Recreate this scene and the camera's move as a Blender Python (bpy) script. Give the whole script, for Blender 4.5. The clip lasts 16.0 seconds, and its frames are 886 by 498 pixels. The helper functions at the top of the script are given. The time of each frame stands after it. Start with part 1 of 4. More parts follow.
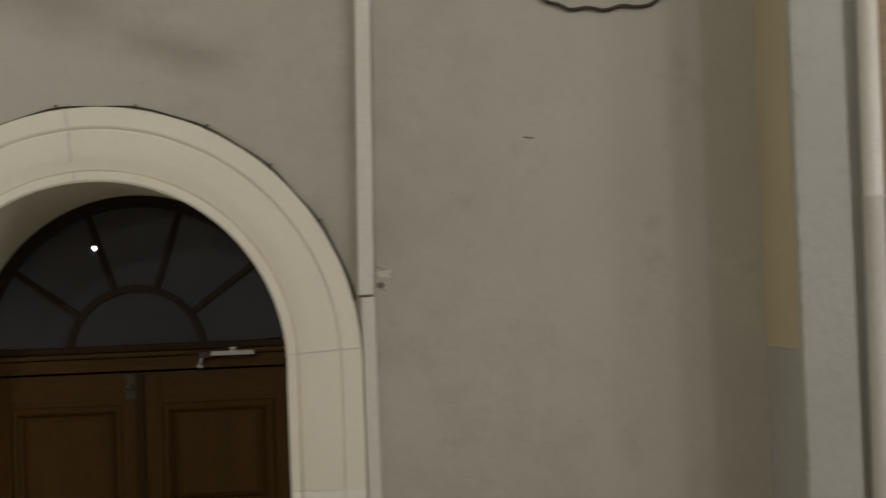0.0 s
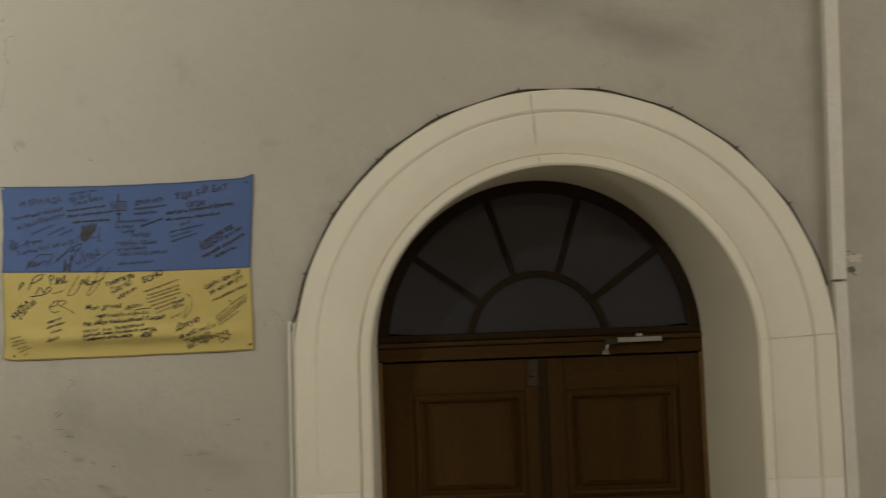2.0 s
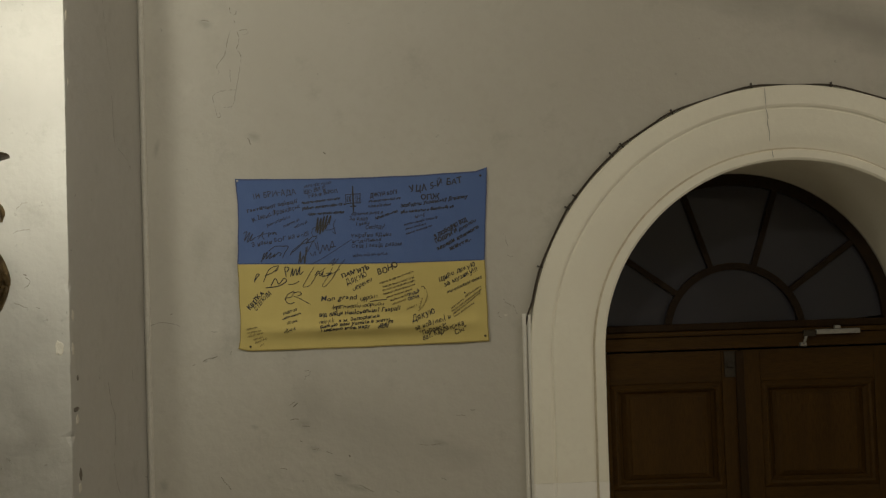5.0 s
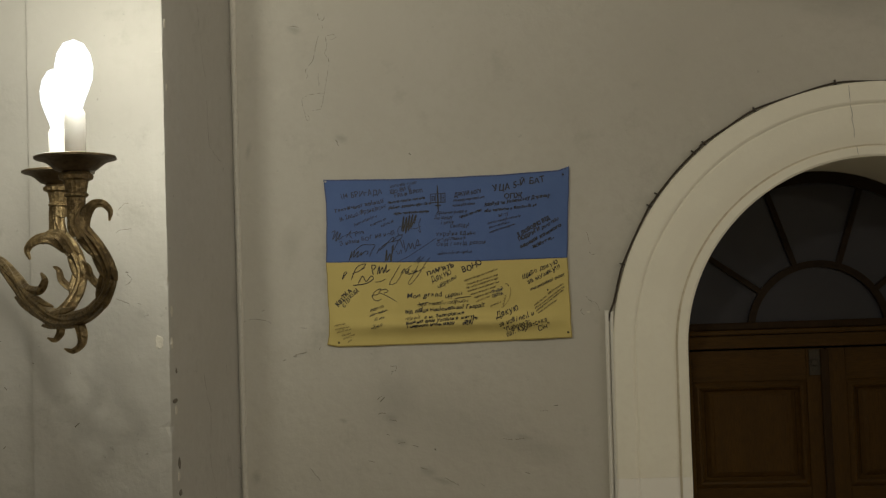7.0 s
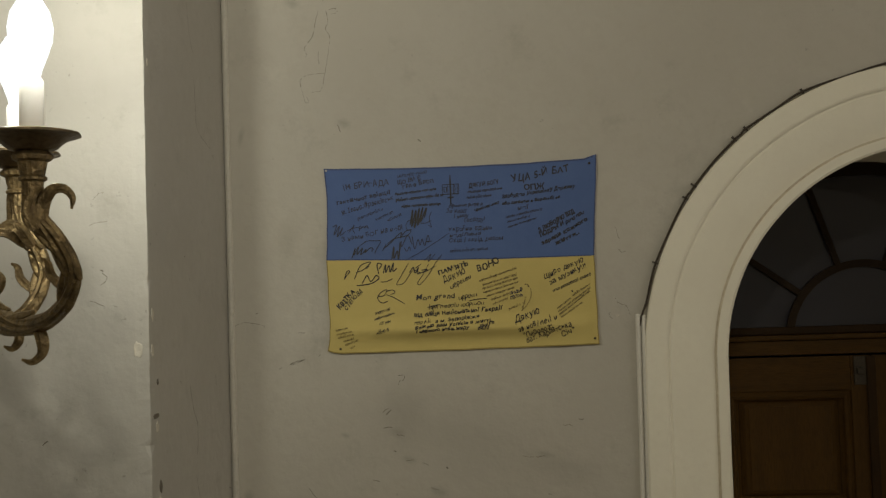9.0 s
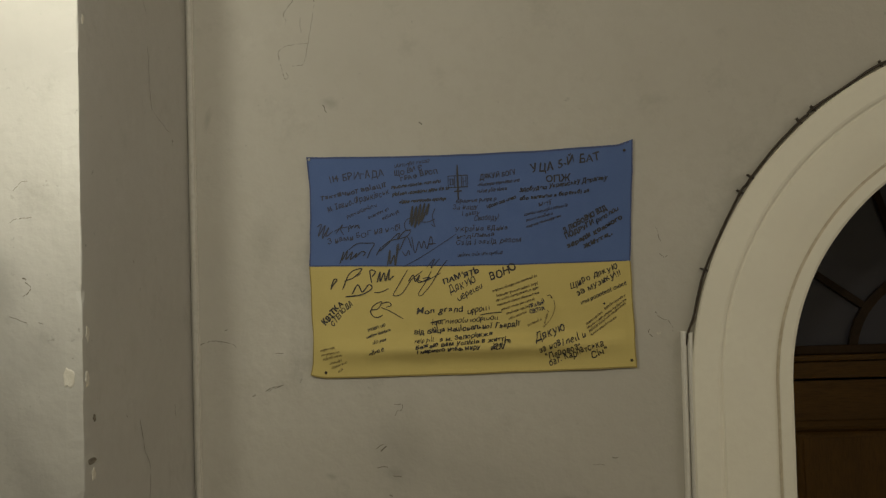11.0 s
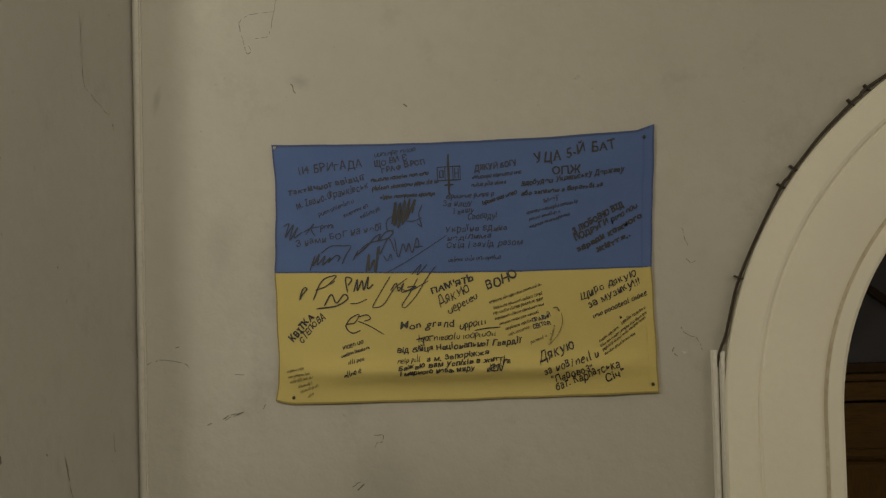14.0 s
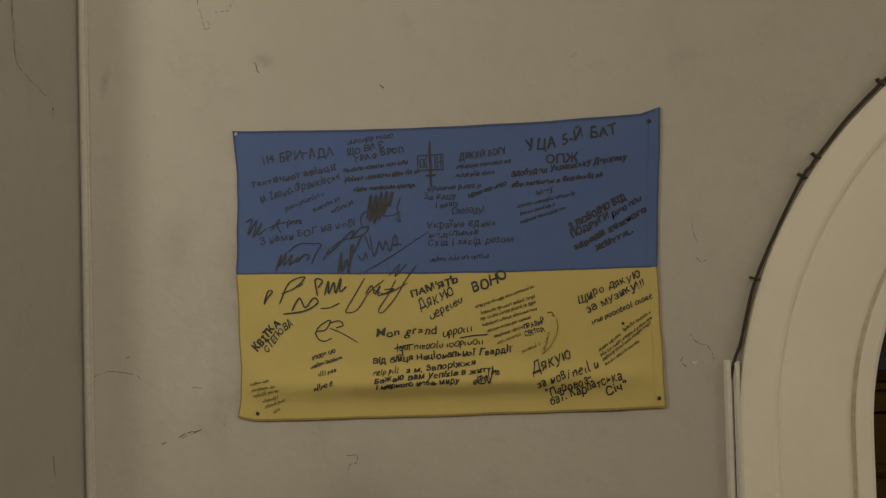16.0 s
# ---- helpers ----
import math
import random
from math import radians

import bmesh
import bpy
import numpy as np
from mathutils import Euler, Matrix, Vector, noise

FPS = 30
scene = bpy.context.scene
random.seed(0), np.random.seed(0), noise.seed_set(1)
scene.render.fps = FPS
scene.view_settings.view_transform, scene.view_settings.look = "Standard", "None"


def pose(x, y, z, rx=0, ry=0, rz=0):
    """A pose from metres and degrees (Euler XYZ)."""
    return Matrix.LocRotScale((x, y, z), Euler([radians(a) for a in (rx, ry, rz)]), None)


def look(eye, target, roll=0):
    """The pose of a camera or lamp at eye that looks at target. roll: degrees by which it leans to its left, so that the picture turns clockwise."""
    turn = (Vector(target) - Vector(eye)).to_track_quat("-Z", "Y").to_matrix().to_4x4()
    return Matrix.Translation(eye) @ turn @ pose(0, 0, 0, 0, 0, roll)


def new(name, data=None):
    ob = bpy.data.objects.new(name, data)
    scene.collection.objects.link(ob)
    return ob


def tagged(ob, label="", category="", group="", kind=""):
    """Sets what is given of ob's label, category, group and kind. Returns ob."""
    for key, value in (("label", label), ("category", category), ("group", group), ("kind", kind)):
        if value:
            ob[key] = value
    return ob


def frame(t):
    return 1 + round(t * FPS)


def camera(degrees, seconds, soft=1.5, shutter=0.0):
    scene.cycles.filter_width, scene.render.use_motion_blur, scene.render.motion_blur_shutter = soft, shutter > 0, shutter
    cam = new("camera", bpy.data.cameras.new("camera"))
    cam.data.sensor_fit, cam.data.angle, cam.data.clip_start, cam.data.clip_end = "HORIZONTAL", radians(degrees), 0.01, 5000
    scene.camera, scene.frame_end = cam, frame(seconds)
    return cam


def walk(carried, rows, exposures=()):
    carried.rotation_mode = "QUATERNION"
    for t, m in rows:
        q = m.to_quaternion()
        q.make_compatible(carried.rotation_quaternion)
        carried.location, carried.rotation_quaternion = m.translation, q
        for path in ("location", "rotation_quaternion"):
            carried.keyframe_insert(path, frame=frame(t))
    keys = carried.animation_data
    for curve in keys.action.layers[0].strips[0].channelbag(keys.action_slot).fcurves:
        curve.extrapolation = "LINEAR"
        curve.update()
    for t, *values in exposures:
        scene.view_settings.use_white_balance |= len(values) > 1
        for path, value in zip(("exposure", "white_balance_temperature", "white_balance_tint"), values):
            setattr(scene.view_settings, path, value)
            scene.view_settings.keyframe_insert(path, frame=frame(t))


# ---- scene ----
cam = camera(42.9, 16.0, soft=1.3, shutter=0.5)
PATH = [
    (0, (-0.224, -0.179, 2.205), (-0.21, 1.817, 2.319), -2.4),
    (0.5, (-0.595, -0.135, 2.21), (-0.621, 1.862, 2.323), -2.5),
    (1, (-0.961, -0.115, 2.22), (-1.017, 1.881, 2.331), -2.3),
    (1.5, (-1.355, -0.138, 2.22), (-1.411, 1.858, 2.332), -2.2),
    (2, (-1.686, -0.156, 2.222), (-1.753, 1.84, 2.333), -2.2),
    (2.5, (-1.996, -0.161, 2.227), (-2.061, 1.835, 2.336), -2.0),
    (3, (-2.223, -0.169, 2.234), (-2.29, 1.827, 2.341), -2.0),
    (3.2, (-2.28, -0.179, 2.236), (-2.352, 1.817, 2.342), -1.9),
    (5.3, (-2.523, -0.234, 2.278), (-2.582, 1.763, 2.362), -2.0),
    (5.5, (-2.523, -0.239, 2.275), (-2.607, 1.757, 2.362), -2.0),
    (6, (-2.515, -0.272, 2.266), (-2.674, 1.72, 2.359), -1.9),
    (6.5, (-2.521, -0.294, 2.262), (-2.715, 1.694, 2.357), -1.9),
    (7, (-2.53, -0.309, 2.258), (-2.73, 1.679, 2.352), -2.0),
    (7.5, (-2.541, -0.294, 2.254), (-2.742, 1.693, 2.349), -1.9),
    (8, (-2.558, -0.215, 2.255), (-2.76, 1.772, 2.35), -1.8),
    (8.5, (-2.587, -0.078, 2.26), (-2.787, 1.91, 2.355), -1.8),
    (9, (-2.618, 0.08, 2.267), (-2.815, 2.068, 2.361), -1.9),
    (11.5, (-2.718, 0.802, 2.288), (-2.906, 2.79, 2.401), -1.8),
    (12, (-2.727, 0.899, 2.289), (-2.914, 2.887, 2.406), -1.7),
    (12.5, (-2.72, 0.981, 2.302), (-2.914, 2.968, 2.415), -1.8),
    (13, (-2.711, 1.047, 2.308), (-2.911, 3.034, 2.421), -1.8),
    (13.5, (-2.716, 1.095, 2.316), (-2.911, 3.083, 2.424), -1.9),
    (14, (-2.724, 1.14, 2.318), (-2.911, 3.129, 2.426), -1.8),
    (14.5, (-2.714, 1.197, 2.308), (-2.905, 3.184, 2.425), -1.9),
    (15, (-2.722, 1.257, 2.306), (-2.904, 3.245, 2.426), -1.8),
    (15.5, (-2.721, 1.331, 2.313), (-2.901, 3.319, 2.431), -1.8),
    (16, (-2.719, 1.419, 2.337), (-2.899, 3.408, 2.437), -1.9),
]
walk(cam, [(t, look(eye, target, roll)) for t, eye, target, roll in PATH],
     [(0, 0.51, 5880, 8), (1.0, 0.52, 6080, 8), (2.0, 0.45, 6350, 7), (3.2, 0.22, 6450, 6), (5.5, -0.03, 6460, 5), (9.0, 0.0, 6460, 5), (12.5, 0.07, 6600, 4), (15.0, 0.09, 6780, 6), (16.0, 0.07, 6900, 9)])


# ---------------------------------------------------------------- world and lamps
world = bpy.data.worlds.new("world")
scene.world = world
world.use_nodes = True
world.node_tree.nodes["Background"].inputs[0].default_value = (0.9, 0.85, 0.75, 1)
world.node_tree.nodes["Background"].inputs[1].default_value = 0.0


def lamp(name, at, watts, colour, radius):
    data = bpy.data.lights.new(name, "POINT")
    data.energy, data.color, data.shadow_soft_size = watts, colour, radius
    ob = new(name, data)
    ob.location = at
    return ob


BULB_COLOUR, EAST_COLOUR = (1.0, 0.95, 0.83), (1.0, 0.935, 0.895)
lamp("hall_lamp", (-3.47, -4.0, 3.13), 14.0, (1.0, 0.91, 0.76), 0.03)
lamp("hall_lamp", (-2.63, -1.0, 4.05), 72.0, (1.0, 0.92, 0.79), 0.09)
# the lamps down the east side of the hall
lamp("hall_lamp", (3.6, -1.6, 4.3), 66.0, EAST_COLOUR, 0.25)
lamp("hall_lamp", (4.0, -0.2, 4.2), 64.0, EAST_COLOUR, 0.25)
lamp("hall_lamp", (4.6, 0.8, 4.0), 58.0, EAST_COLOUR, 0.25)


def bulb_lamp(at):
    """A candle bulb whose opaque foot sends most of its light sideways and up."""
    lamp("bulb_light", at, 8.0, BULB_COLOUR, 0.035)
    data = bpy.data.lights.new("bulb_light", "SPOT")
    data.energy, data.color, data.shadow_soft_size, data.spot_size, data.spot_blend = 17.0, BULB_COLOUR, 0.035, math.pi, 0.9
    new("bulb_light", data).matrix_world = Matrix.Translation(at) @ Matrix.Rotation(math.pi, 4, "X")

# ---------------------------------------------------------------- the plan
WALL = 3.757            # face of the end wall
ROOM_W, ROOM_E, ROOM_S, ROOM_H = -7.0, 5.0, -8.0, 6.4
ARCH_X, ARCH_Z, ARCH_R, ARCH_OUT = -1.418, 2.050, 0.664, 0.923
LEAN = 0.009            # the west jamb leans out towards its foot
DOOR_Y, DOOR_X, DOOR_R = 4.475, -1.466, 0.656
PIL_Y, PIL_X = 3.021, -3.709
EAST_X, EAST_Y, EAST_LEAN = 0.9145, 3.38, 0.0168
FAN_Z = 2.086


# ---------------------------------------------------------------- materials
def material(name, colour, rough=0.7, dark=None, scale=3.0, fine=60.0, bump=0.15, metal=0.0, stretch=(1, 1, 1), amount=0.5, depth=0.004, stain=None, mottle=1.0, gloss=0.5):
    m = bpy.data.materials.new(name)
    m.use_nodes = True
    nt = m.node_tree
    n, l = nt.nodes, nt.links
    b = n["Principled BSDF"]
    b.inputs["Roughness"].default_value = rough
    b.inputs["Metallic"].default_value = metal
    b.inputs["Specular IOR Level"].default_value = gloss
    tc = n.new("ShaderNodeTexCoord")
    mp = n.new("ShaderNodeMapping")
    mp.inputs["Scale"].default_value = stretch
    l.new(tc.outputs["Object"], mp.inputs[0])

    def noise_of(s, detail=6.0, roughness=0.6):
        t = n.new("ShaderNodeTexNoise")
        t.inputs["Scale"].default_value, t.inputs["Detail"].default_value, t.inputs["Roughness"].default_value = s, detail, roughness
        l.new(mp.outputs[0], t.inputs["Vector"])
        return t.outputs["Fac"]

    def ramp_of(src, a, c):
        r = n.new("ShaderNodeMapRange")
        r.inputs[1].default_value, r.inputs[2].default_value = a, c
        l.new(src, r.inputs[0])
        return r.outputs[0]

    def mix(fac, a, c):
        x = n.new("ShaderNodeMix")
        x.data_type = "RGBA"
        l.new(fac, x.inputs[0])
        for sock, v in ((x.inputs[6], a), (x.inputs[7], c)):
            if isinstance(v, tuple):
                sock.default_value = (*v, 1)
            else:
                l.new(v, sock)
        return x.outputs[2]

    dark = dark or tuple(c * 0.75 for c in colour)
    large, small = noise_of(scale), noise_of(fine, 4.0)
    col = mix(ramp_of(large, 0.35, 0.7), colour, tuple(c + (d - c) * amount for c, d in zip(colour, dark)))
    col = mix(ramp_of(small, 0.45, 0.8), col, tuple(c + (d - c) * mottle for c, d in zip(colour, dark)))
    if stain:
        big = noise_of(scale * 0.35, 8.0, 0.72)
        col = mix(ramp_of(big, 0.56, 0.74), col, stain)
        patch = noise_of(scale * 3.2, 7.0, 0.7)
        col = mix(ramp_of(patch, 0.57, 0.80), col, stain)
        pale = noise_of(scale * 2.1, 7.0, 0.75)
        col = mix(ramp_of(pale, 0.60, 0.85), col, tuple(min(0.9, c * 1.13) for c in colour))
        speck = noise_of(scale * 26, 3.0, 0.6)
        col = mix(ramp_of(speck, 0.69, 0.80), col, tuple(c * 0.72 for c in stain))
    l.new(col, b.inputs["Base Color"])
    rr = n.new("ShaderNodeMapRange")
    rr.inputs[3].default_value, rr.inputs[4].default_value = max(0.02, rough - 0.1), min(1, rough + 0.1)
    l.new(small, rr.inputs[0])
    l.new(rr.outputs[0], b.inputs["Roughness"])
    bp = n.new("ShaderNodeBump")
    bp.inputs["Strength"].default_value, bp.inputs["Distance"].default_value = bump, depth
    mid = noise_of(fine * 0.3, 5.0)
    ad = n.new("ShaderNodeMath")
    ad.operation = "ADD"
    l.new(small, ad.inputs[0])
    l.new(mid, ad.inputs[1])
    l.new(ad.outputs[0], bp.inputs["Height"])
    l.new(bp.outputs[0], b.inputs["Normal"])
    return m


PLASTER = material("wall_plaster", (0.515, 0.485, 0.415), 0.6, (0.435, 0.40, 0.33), 1.3, 26, 0.32, depth=0.007, stain=(0.385, 0.36, 0.30), mottle=0.45, gloss=0.3)
PILASTER = material("pilaster_paint", (0.475, 0.457, 0.412), 0.5, (0.40, 0.378, 0.33), 1.7, 24, 0.32, depth=0.007, stain=(0.345, 0.325, 0.28), mottle=0.45, gloss=0.3)
def stain_or_shade(mat, centre, size, colour):
    """A cloudy patch in a wall's colour, for grime stains and painted shade."""
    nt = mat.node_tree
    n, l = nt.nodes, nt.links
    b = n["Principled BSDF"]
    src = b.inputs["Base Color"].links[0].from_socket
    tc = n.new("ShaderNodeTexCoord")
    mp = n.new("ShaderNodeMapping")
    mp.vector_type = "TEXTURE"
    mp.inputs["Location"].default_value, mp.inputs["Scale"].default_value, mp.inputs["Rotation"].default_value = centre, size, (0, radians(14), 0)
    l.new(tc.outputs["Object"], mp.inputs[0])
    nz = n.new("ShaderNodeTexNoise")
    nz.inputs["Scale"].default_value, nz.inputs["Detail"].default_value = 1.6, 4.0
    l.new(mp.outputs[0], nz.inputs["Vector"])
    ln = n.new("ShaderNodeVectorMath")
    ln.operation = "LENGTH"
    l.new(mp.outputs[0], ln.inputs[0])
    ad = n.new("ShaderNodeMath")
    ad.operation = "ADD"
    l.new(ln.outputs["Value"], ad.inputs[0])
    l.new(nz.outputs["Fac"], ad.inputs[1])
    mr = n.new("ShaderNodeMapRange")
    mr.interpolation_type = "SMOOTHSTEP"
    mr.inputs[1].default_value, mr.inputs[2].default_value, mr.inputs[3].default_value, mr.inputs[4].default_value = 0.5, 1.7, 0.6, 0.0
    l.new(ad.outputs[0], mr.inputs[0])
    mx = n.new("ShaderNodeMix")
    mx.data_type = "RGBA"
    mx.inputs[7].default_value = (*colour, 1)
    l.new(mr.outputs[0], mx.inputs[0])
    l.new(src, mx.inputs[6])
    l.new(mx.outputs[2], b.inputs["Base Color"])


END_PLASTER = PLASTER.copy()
# the next two paint the soft shade above the arch into the plaster
stain_or_shade(END_PLASTER, (-1.10, WALL, 3.16), (0.30, 1.0, 0.10), (0.26, 0.24, 0.20))
stain_or_shade(END_PLASTER, (-1.55, WALL, 3.36), (0.45, 1.0, 0.16), (0.27, 0.25, 0.205))
stain_or_shade(END_PLASTER, (-2.95, WALL, 1.82), (0.35, 1.0, 0.16), (0.41, 0.383, 0.325))
stain_or_shade(END_PLASTER, (-3.13, WALL, 1.90), (0.10, 1.0, 0.16), (0.39, 0.362, 0.305))
stain_or_shade(END_PLASTER, (-3.50, WALL, 2.48), (0.05, 1.0, 0.12), (0.40, 0.372, 0.31))
stain_or_shade(END_PLASTER, (-2.62, WALL, 1.72), (0.16, 1.0, 0.07), (0.39, 0.362, 0.305))
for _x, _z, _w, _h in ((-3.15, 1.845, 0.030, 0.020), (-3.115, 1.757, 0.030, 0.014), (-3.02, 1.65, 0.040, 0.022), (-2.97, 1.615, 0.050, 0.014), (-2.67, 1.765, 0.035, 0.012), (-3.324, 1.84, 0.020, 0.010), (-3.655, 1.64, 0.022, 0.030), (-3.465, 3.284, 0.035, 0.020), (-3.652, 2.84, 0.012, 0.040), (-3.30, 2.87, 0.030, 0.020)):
    stain_or_shade(END_PLASTER, (_x, WALL, _z), (_w, 1.0, _h), (0.33, 0.306, 0.255))
SURROUND = material("surround_paint", (0.87, 0.825, 0.68), 0.5, (0.77, 0.71, 0.575), 2.5, 45, 0.2, mottle=0.4)
PALE_FOOT = material("pale_foot_paint", (0.90, 0.86, 0.765), 0.5, (0.84, 0.79, 0.68), 2.5, 45, 0.15, mottle=0.4)
OVERPAINT = material("overpainted_plastic", (0.60, 0.565, 0.49), 0.5, (0.50, 0.465, 0.39), 4, 80, 0.05)
TRUNK = material("white_plastic", (0.76, 0.73, 0.65), 0.4, (0.66, 0.62, 0.53), 4, 80, 0.05)
WOOD = material("dark_oak", (0.084, 0.0425, 0.0085), 0.5, (0.042, 0.0215, 0.005), 3, 40, 0.3, gloss=0.14, stretch=(6, 6, 0.6))
WOOD_H = material("dark_oak_rail", (0.084, 0.0425, 0.0085), 0.5, (0.042, 0.0215, 0.005), 3, 40, 0.3, gloss=0.14, stretch=(0.6, 6, 6))
WOOD_DARK = material("oak_moulding", (0.040, 0.0205, 0.006), 0.5, (0.023, 0.012, 0.004), 3, 40, 0.3, gloss=0.14, stretch=(6, 6, 0.6))
PALE_OAK = material("pale_oak", (0.21, 0.125, 0.045), 0.6, (0.09, 0.05, 0.018), 5, 50, 0.3, gloss=0.2, stretch=(6, 6, 0.8))
BAR_OAK = material("blackened_oak", (0.030, 0.0175, 0.008), 0.5, (0.018, 0.011, 0.006), 3, 40, 0.3, gloss=0.14)
STEEL = material("worn_steel", (0.50, 0.49, 0.46), 0.4, (0.33, 0.32, 0.30), 8, 90, 0.1, metal=0.6)
IRON = material("tarnished_plate", (0.075, 0.060, 0.042), 0.5, (0.035, 0.028, 0.020), 12, 120, 0.2, metal=0.5)
BRONZE = material("aged_gilt_bronze", (0.34, 0.25, 0.12), 0.40, (0.085, 0.060, 0.032), 30, 75, 0.9, metal=0.8, amount=0.7, depth=0.006)
CABLE = material("dark_cable", (0.055, 0.040, 0.026), 0.6, scale=20, fine=200, bump=0.05)
CABLE_PALE = material("pale_cable", (0.25, 0.215, 0.165), 0.5, (0.17, 0.145, 0.11), 20, 100, 0.05)
GRIME = material("brown_grime", (0.66, 0.59, 0.45), 0.8, (0.46, 0.38, 0.26), 9, 60, 0.1)
CANDLE = material("candle_sleeve", (0.95, 0.94, 0.90), 0.4, (0.92, 0.90, 0.84), 10, 80, 0.05)
CRACK = material("crack_dirt", (0.17, 0.148, 0.115), 0.9, scale=20, fine=150)
CHIP = material("bare_plaster", (0.62, 0.585, 0.50), 0.85, (0.60, 0.56, 0.46), 25, 120, 0.5)
OCHRE = material("yellow_side_face", (0.58, 0.50, 0.32), 0.6, (0.48, 0.41, 0.25), 4, 40, 0.2, mottle=0.4)
FLOOR = material("floor_stone", (0.30, 0.27, 0.23), 0.45, (0.2, 0.18, 0.15), 2, 40, 0.2)
CEILING = material("ceiling_plaster", (0.72, 0.68, 0.58), 0.8, scale=2, fine=40)
BROWN = material("ochre_panel", (0.33, 0.23, 0.11), 0.5, (0.2, 0.13, 0.06), 6, 60, 0.3)
BLUE = material("blue_cloth", (0.094, 0.152, 0.335), 0.85, (0.078, 0.128, 0.290), 5, 500, 0.2, depth=0.001)
YELLOW = material("yellow_cloth", (0.60, 0.485, 0.165), 0.85, (0.54, 0.43, 0.14), 5, 500, 0.2, depth=0.001)
HEM_Y = material("yellow_hem", (0.36, 0.275, 0.085), 0.85, scale=30, fine=500)
HEM_B = material("blue_hem", (0.075, 0.10, 0.22), 0.85, scale=30, fine=500)
INK = material("black_marker", (0.024, 0.022, 0.024), 0.6, (0.05, 0.047, 0.045), 30, 200, 0.0)
INK_THIN = material("faded_marker", (0.058, 0.062, 0.09), 0.7, (0.035, 0.037, 0.055), 40, 200, 0.0)
INK_SEPIA = material("thin_dark_pen", (0.13, 0.10, 0.045), 0.7, (0.08, 0.06, 0.03), 40, 200, 0.0)
INK_BROWN = material("thin_pen", (0.26, 0.20, 0.075), 0.7, (0.17, 0.13, 0.05), 40, 200, 0.0)

GLASS = bpy.data.materials.new("old_glass")
GLASS.use_nodes = True
_b = GLASS.node_tree.nodes["Principled BSDF"]
_b.inputs["Base Color"].default_value = (0.050, 0.049, 0.060, 1)
_b.inputs["Roughness"].default_value = 0.012
_b.inputs["IOR"].default_value = 1.5

GLOW = bpy.data.materials.new("lit_bulb")
GLOW.use_nodes = True
_b = GLOW.node_tree.nodes["Principled BSDF"]
_b.inputs["Base Color"].default_value = (0.9, 0.9, 0.9, 1)
_b.inputs["Emission Color"].default_value = (1.0, 0.95, 0.85, 1)
_b.inputs["Emission Strength"].default_value = 14.0


# half-clear emission paints the soft halo round the lit bulb
FROST_HALO = bpy.data.materials.new("bulb_halo_glass")
FROST_HALO.use_nodes = True
_n, _l = FROST_HALO.node_tree.nodes, FROST_HALO.node_tree.links
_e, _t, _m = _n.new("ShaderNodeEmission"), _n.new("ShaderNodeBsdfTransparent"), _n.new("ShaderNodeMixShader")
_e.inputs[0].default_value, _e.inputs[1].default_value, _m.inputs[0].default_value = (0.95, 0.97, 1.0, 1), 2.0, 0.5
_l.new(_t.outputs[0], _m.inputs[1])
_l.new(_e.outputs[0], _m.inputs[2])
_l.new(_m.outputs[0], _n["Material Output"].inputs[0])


# ---------------------------------------------------------------- mesh helpers
def finish(bm, name, mat, smooth=False, sharp=40):
    bmesh.ops.remove_doubles(bm, verts=bm.verts, dist=1e-6)
    bmesh.ops.recalc_face_normals(bm, faces=bm.faces)
    me = bpy.data.meshes.new(name)
    bm.to_mesh(me)
    bm.free()
    me.materials.append(mat)
    if smooth:
        me.shade_smooth()
        me.set_sharp_from_angle(angle=radians(sharp))
    return me


def thing(name, bm, mat, label="", category="", group="", kind="", smooth=False):
    return tagged(new(name, finish(bm, name, mat, smooth)), label, category, group, kind)


def empty(name, at, label, category, group=""):
    ob = new(name)
    ob.location = at
    return tagged(ob, label, category, group)


def part(name, bm, mat, parent, label="", smooth=False, kind="", sharp=40):
    """One mesh, given in world places, as a part of parent."""
    ob = new(name, finish(bm, name, mat, smooth, sharp))
    bpy.context.view_layer.update()
    ob.parent = parent
    ob.matrix_parent_inverse = parent.matrix_world.inverted()
    return tagged(ob, label, kind=kind)


def add_box(bm, x0, x1, y0, y1, z0, z1, bevel=0.0):
    r = bmesh.ops.create_cube(bm, size=1.0)
    for v in r["verts"]:
        v.co = Vector((x0 if v.co.x < 0 else x1, y0 if v.co.y < 0 else y1, z0 if v.co.z < 0 else z1))
    if bevel:
        es = list({e for v in r["verts"] for e in v.link_edges})
        bmesh.ops.bevel(bm, geom=es, offset=bevel, segments=2, affect="EDGES", profile=0.5)


def boxed(*a, bevel=0.0):
    bm = bmesh.new()
    add_box(bm, *a, bevel=bevel)
    return bm


def loft(bm, rings, closed=True, caps=True):
    made = [[bm.verts.new(p) for p in ring] for ring in rings]
    for a, c in zip(made, made[1:]):
        k = len(a)
        for i in range(k if closed else k - 1):
            bm.faces.new((a[i], a[(i + 1) % k], c[(i + 1) % k], c[i]))
    if caps and closed:
        bm.faces.new(made[0])
        bm.faces.new(made[-1])


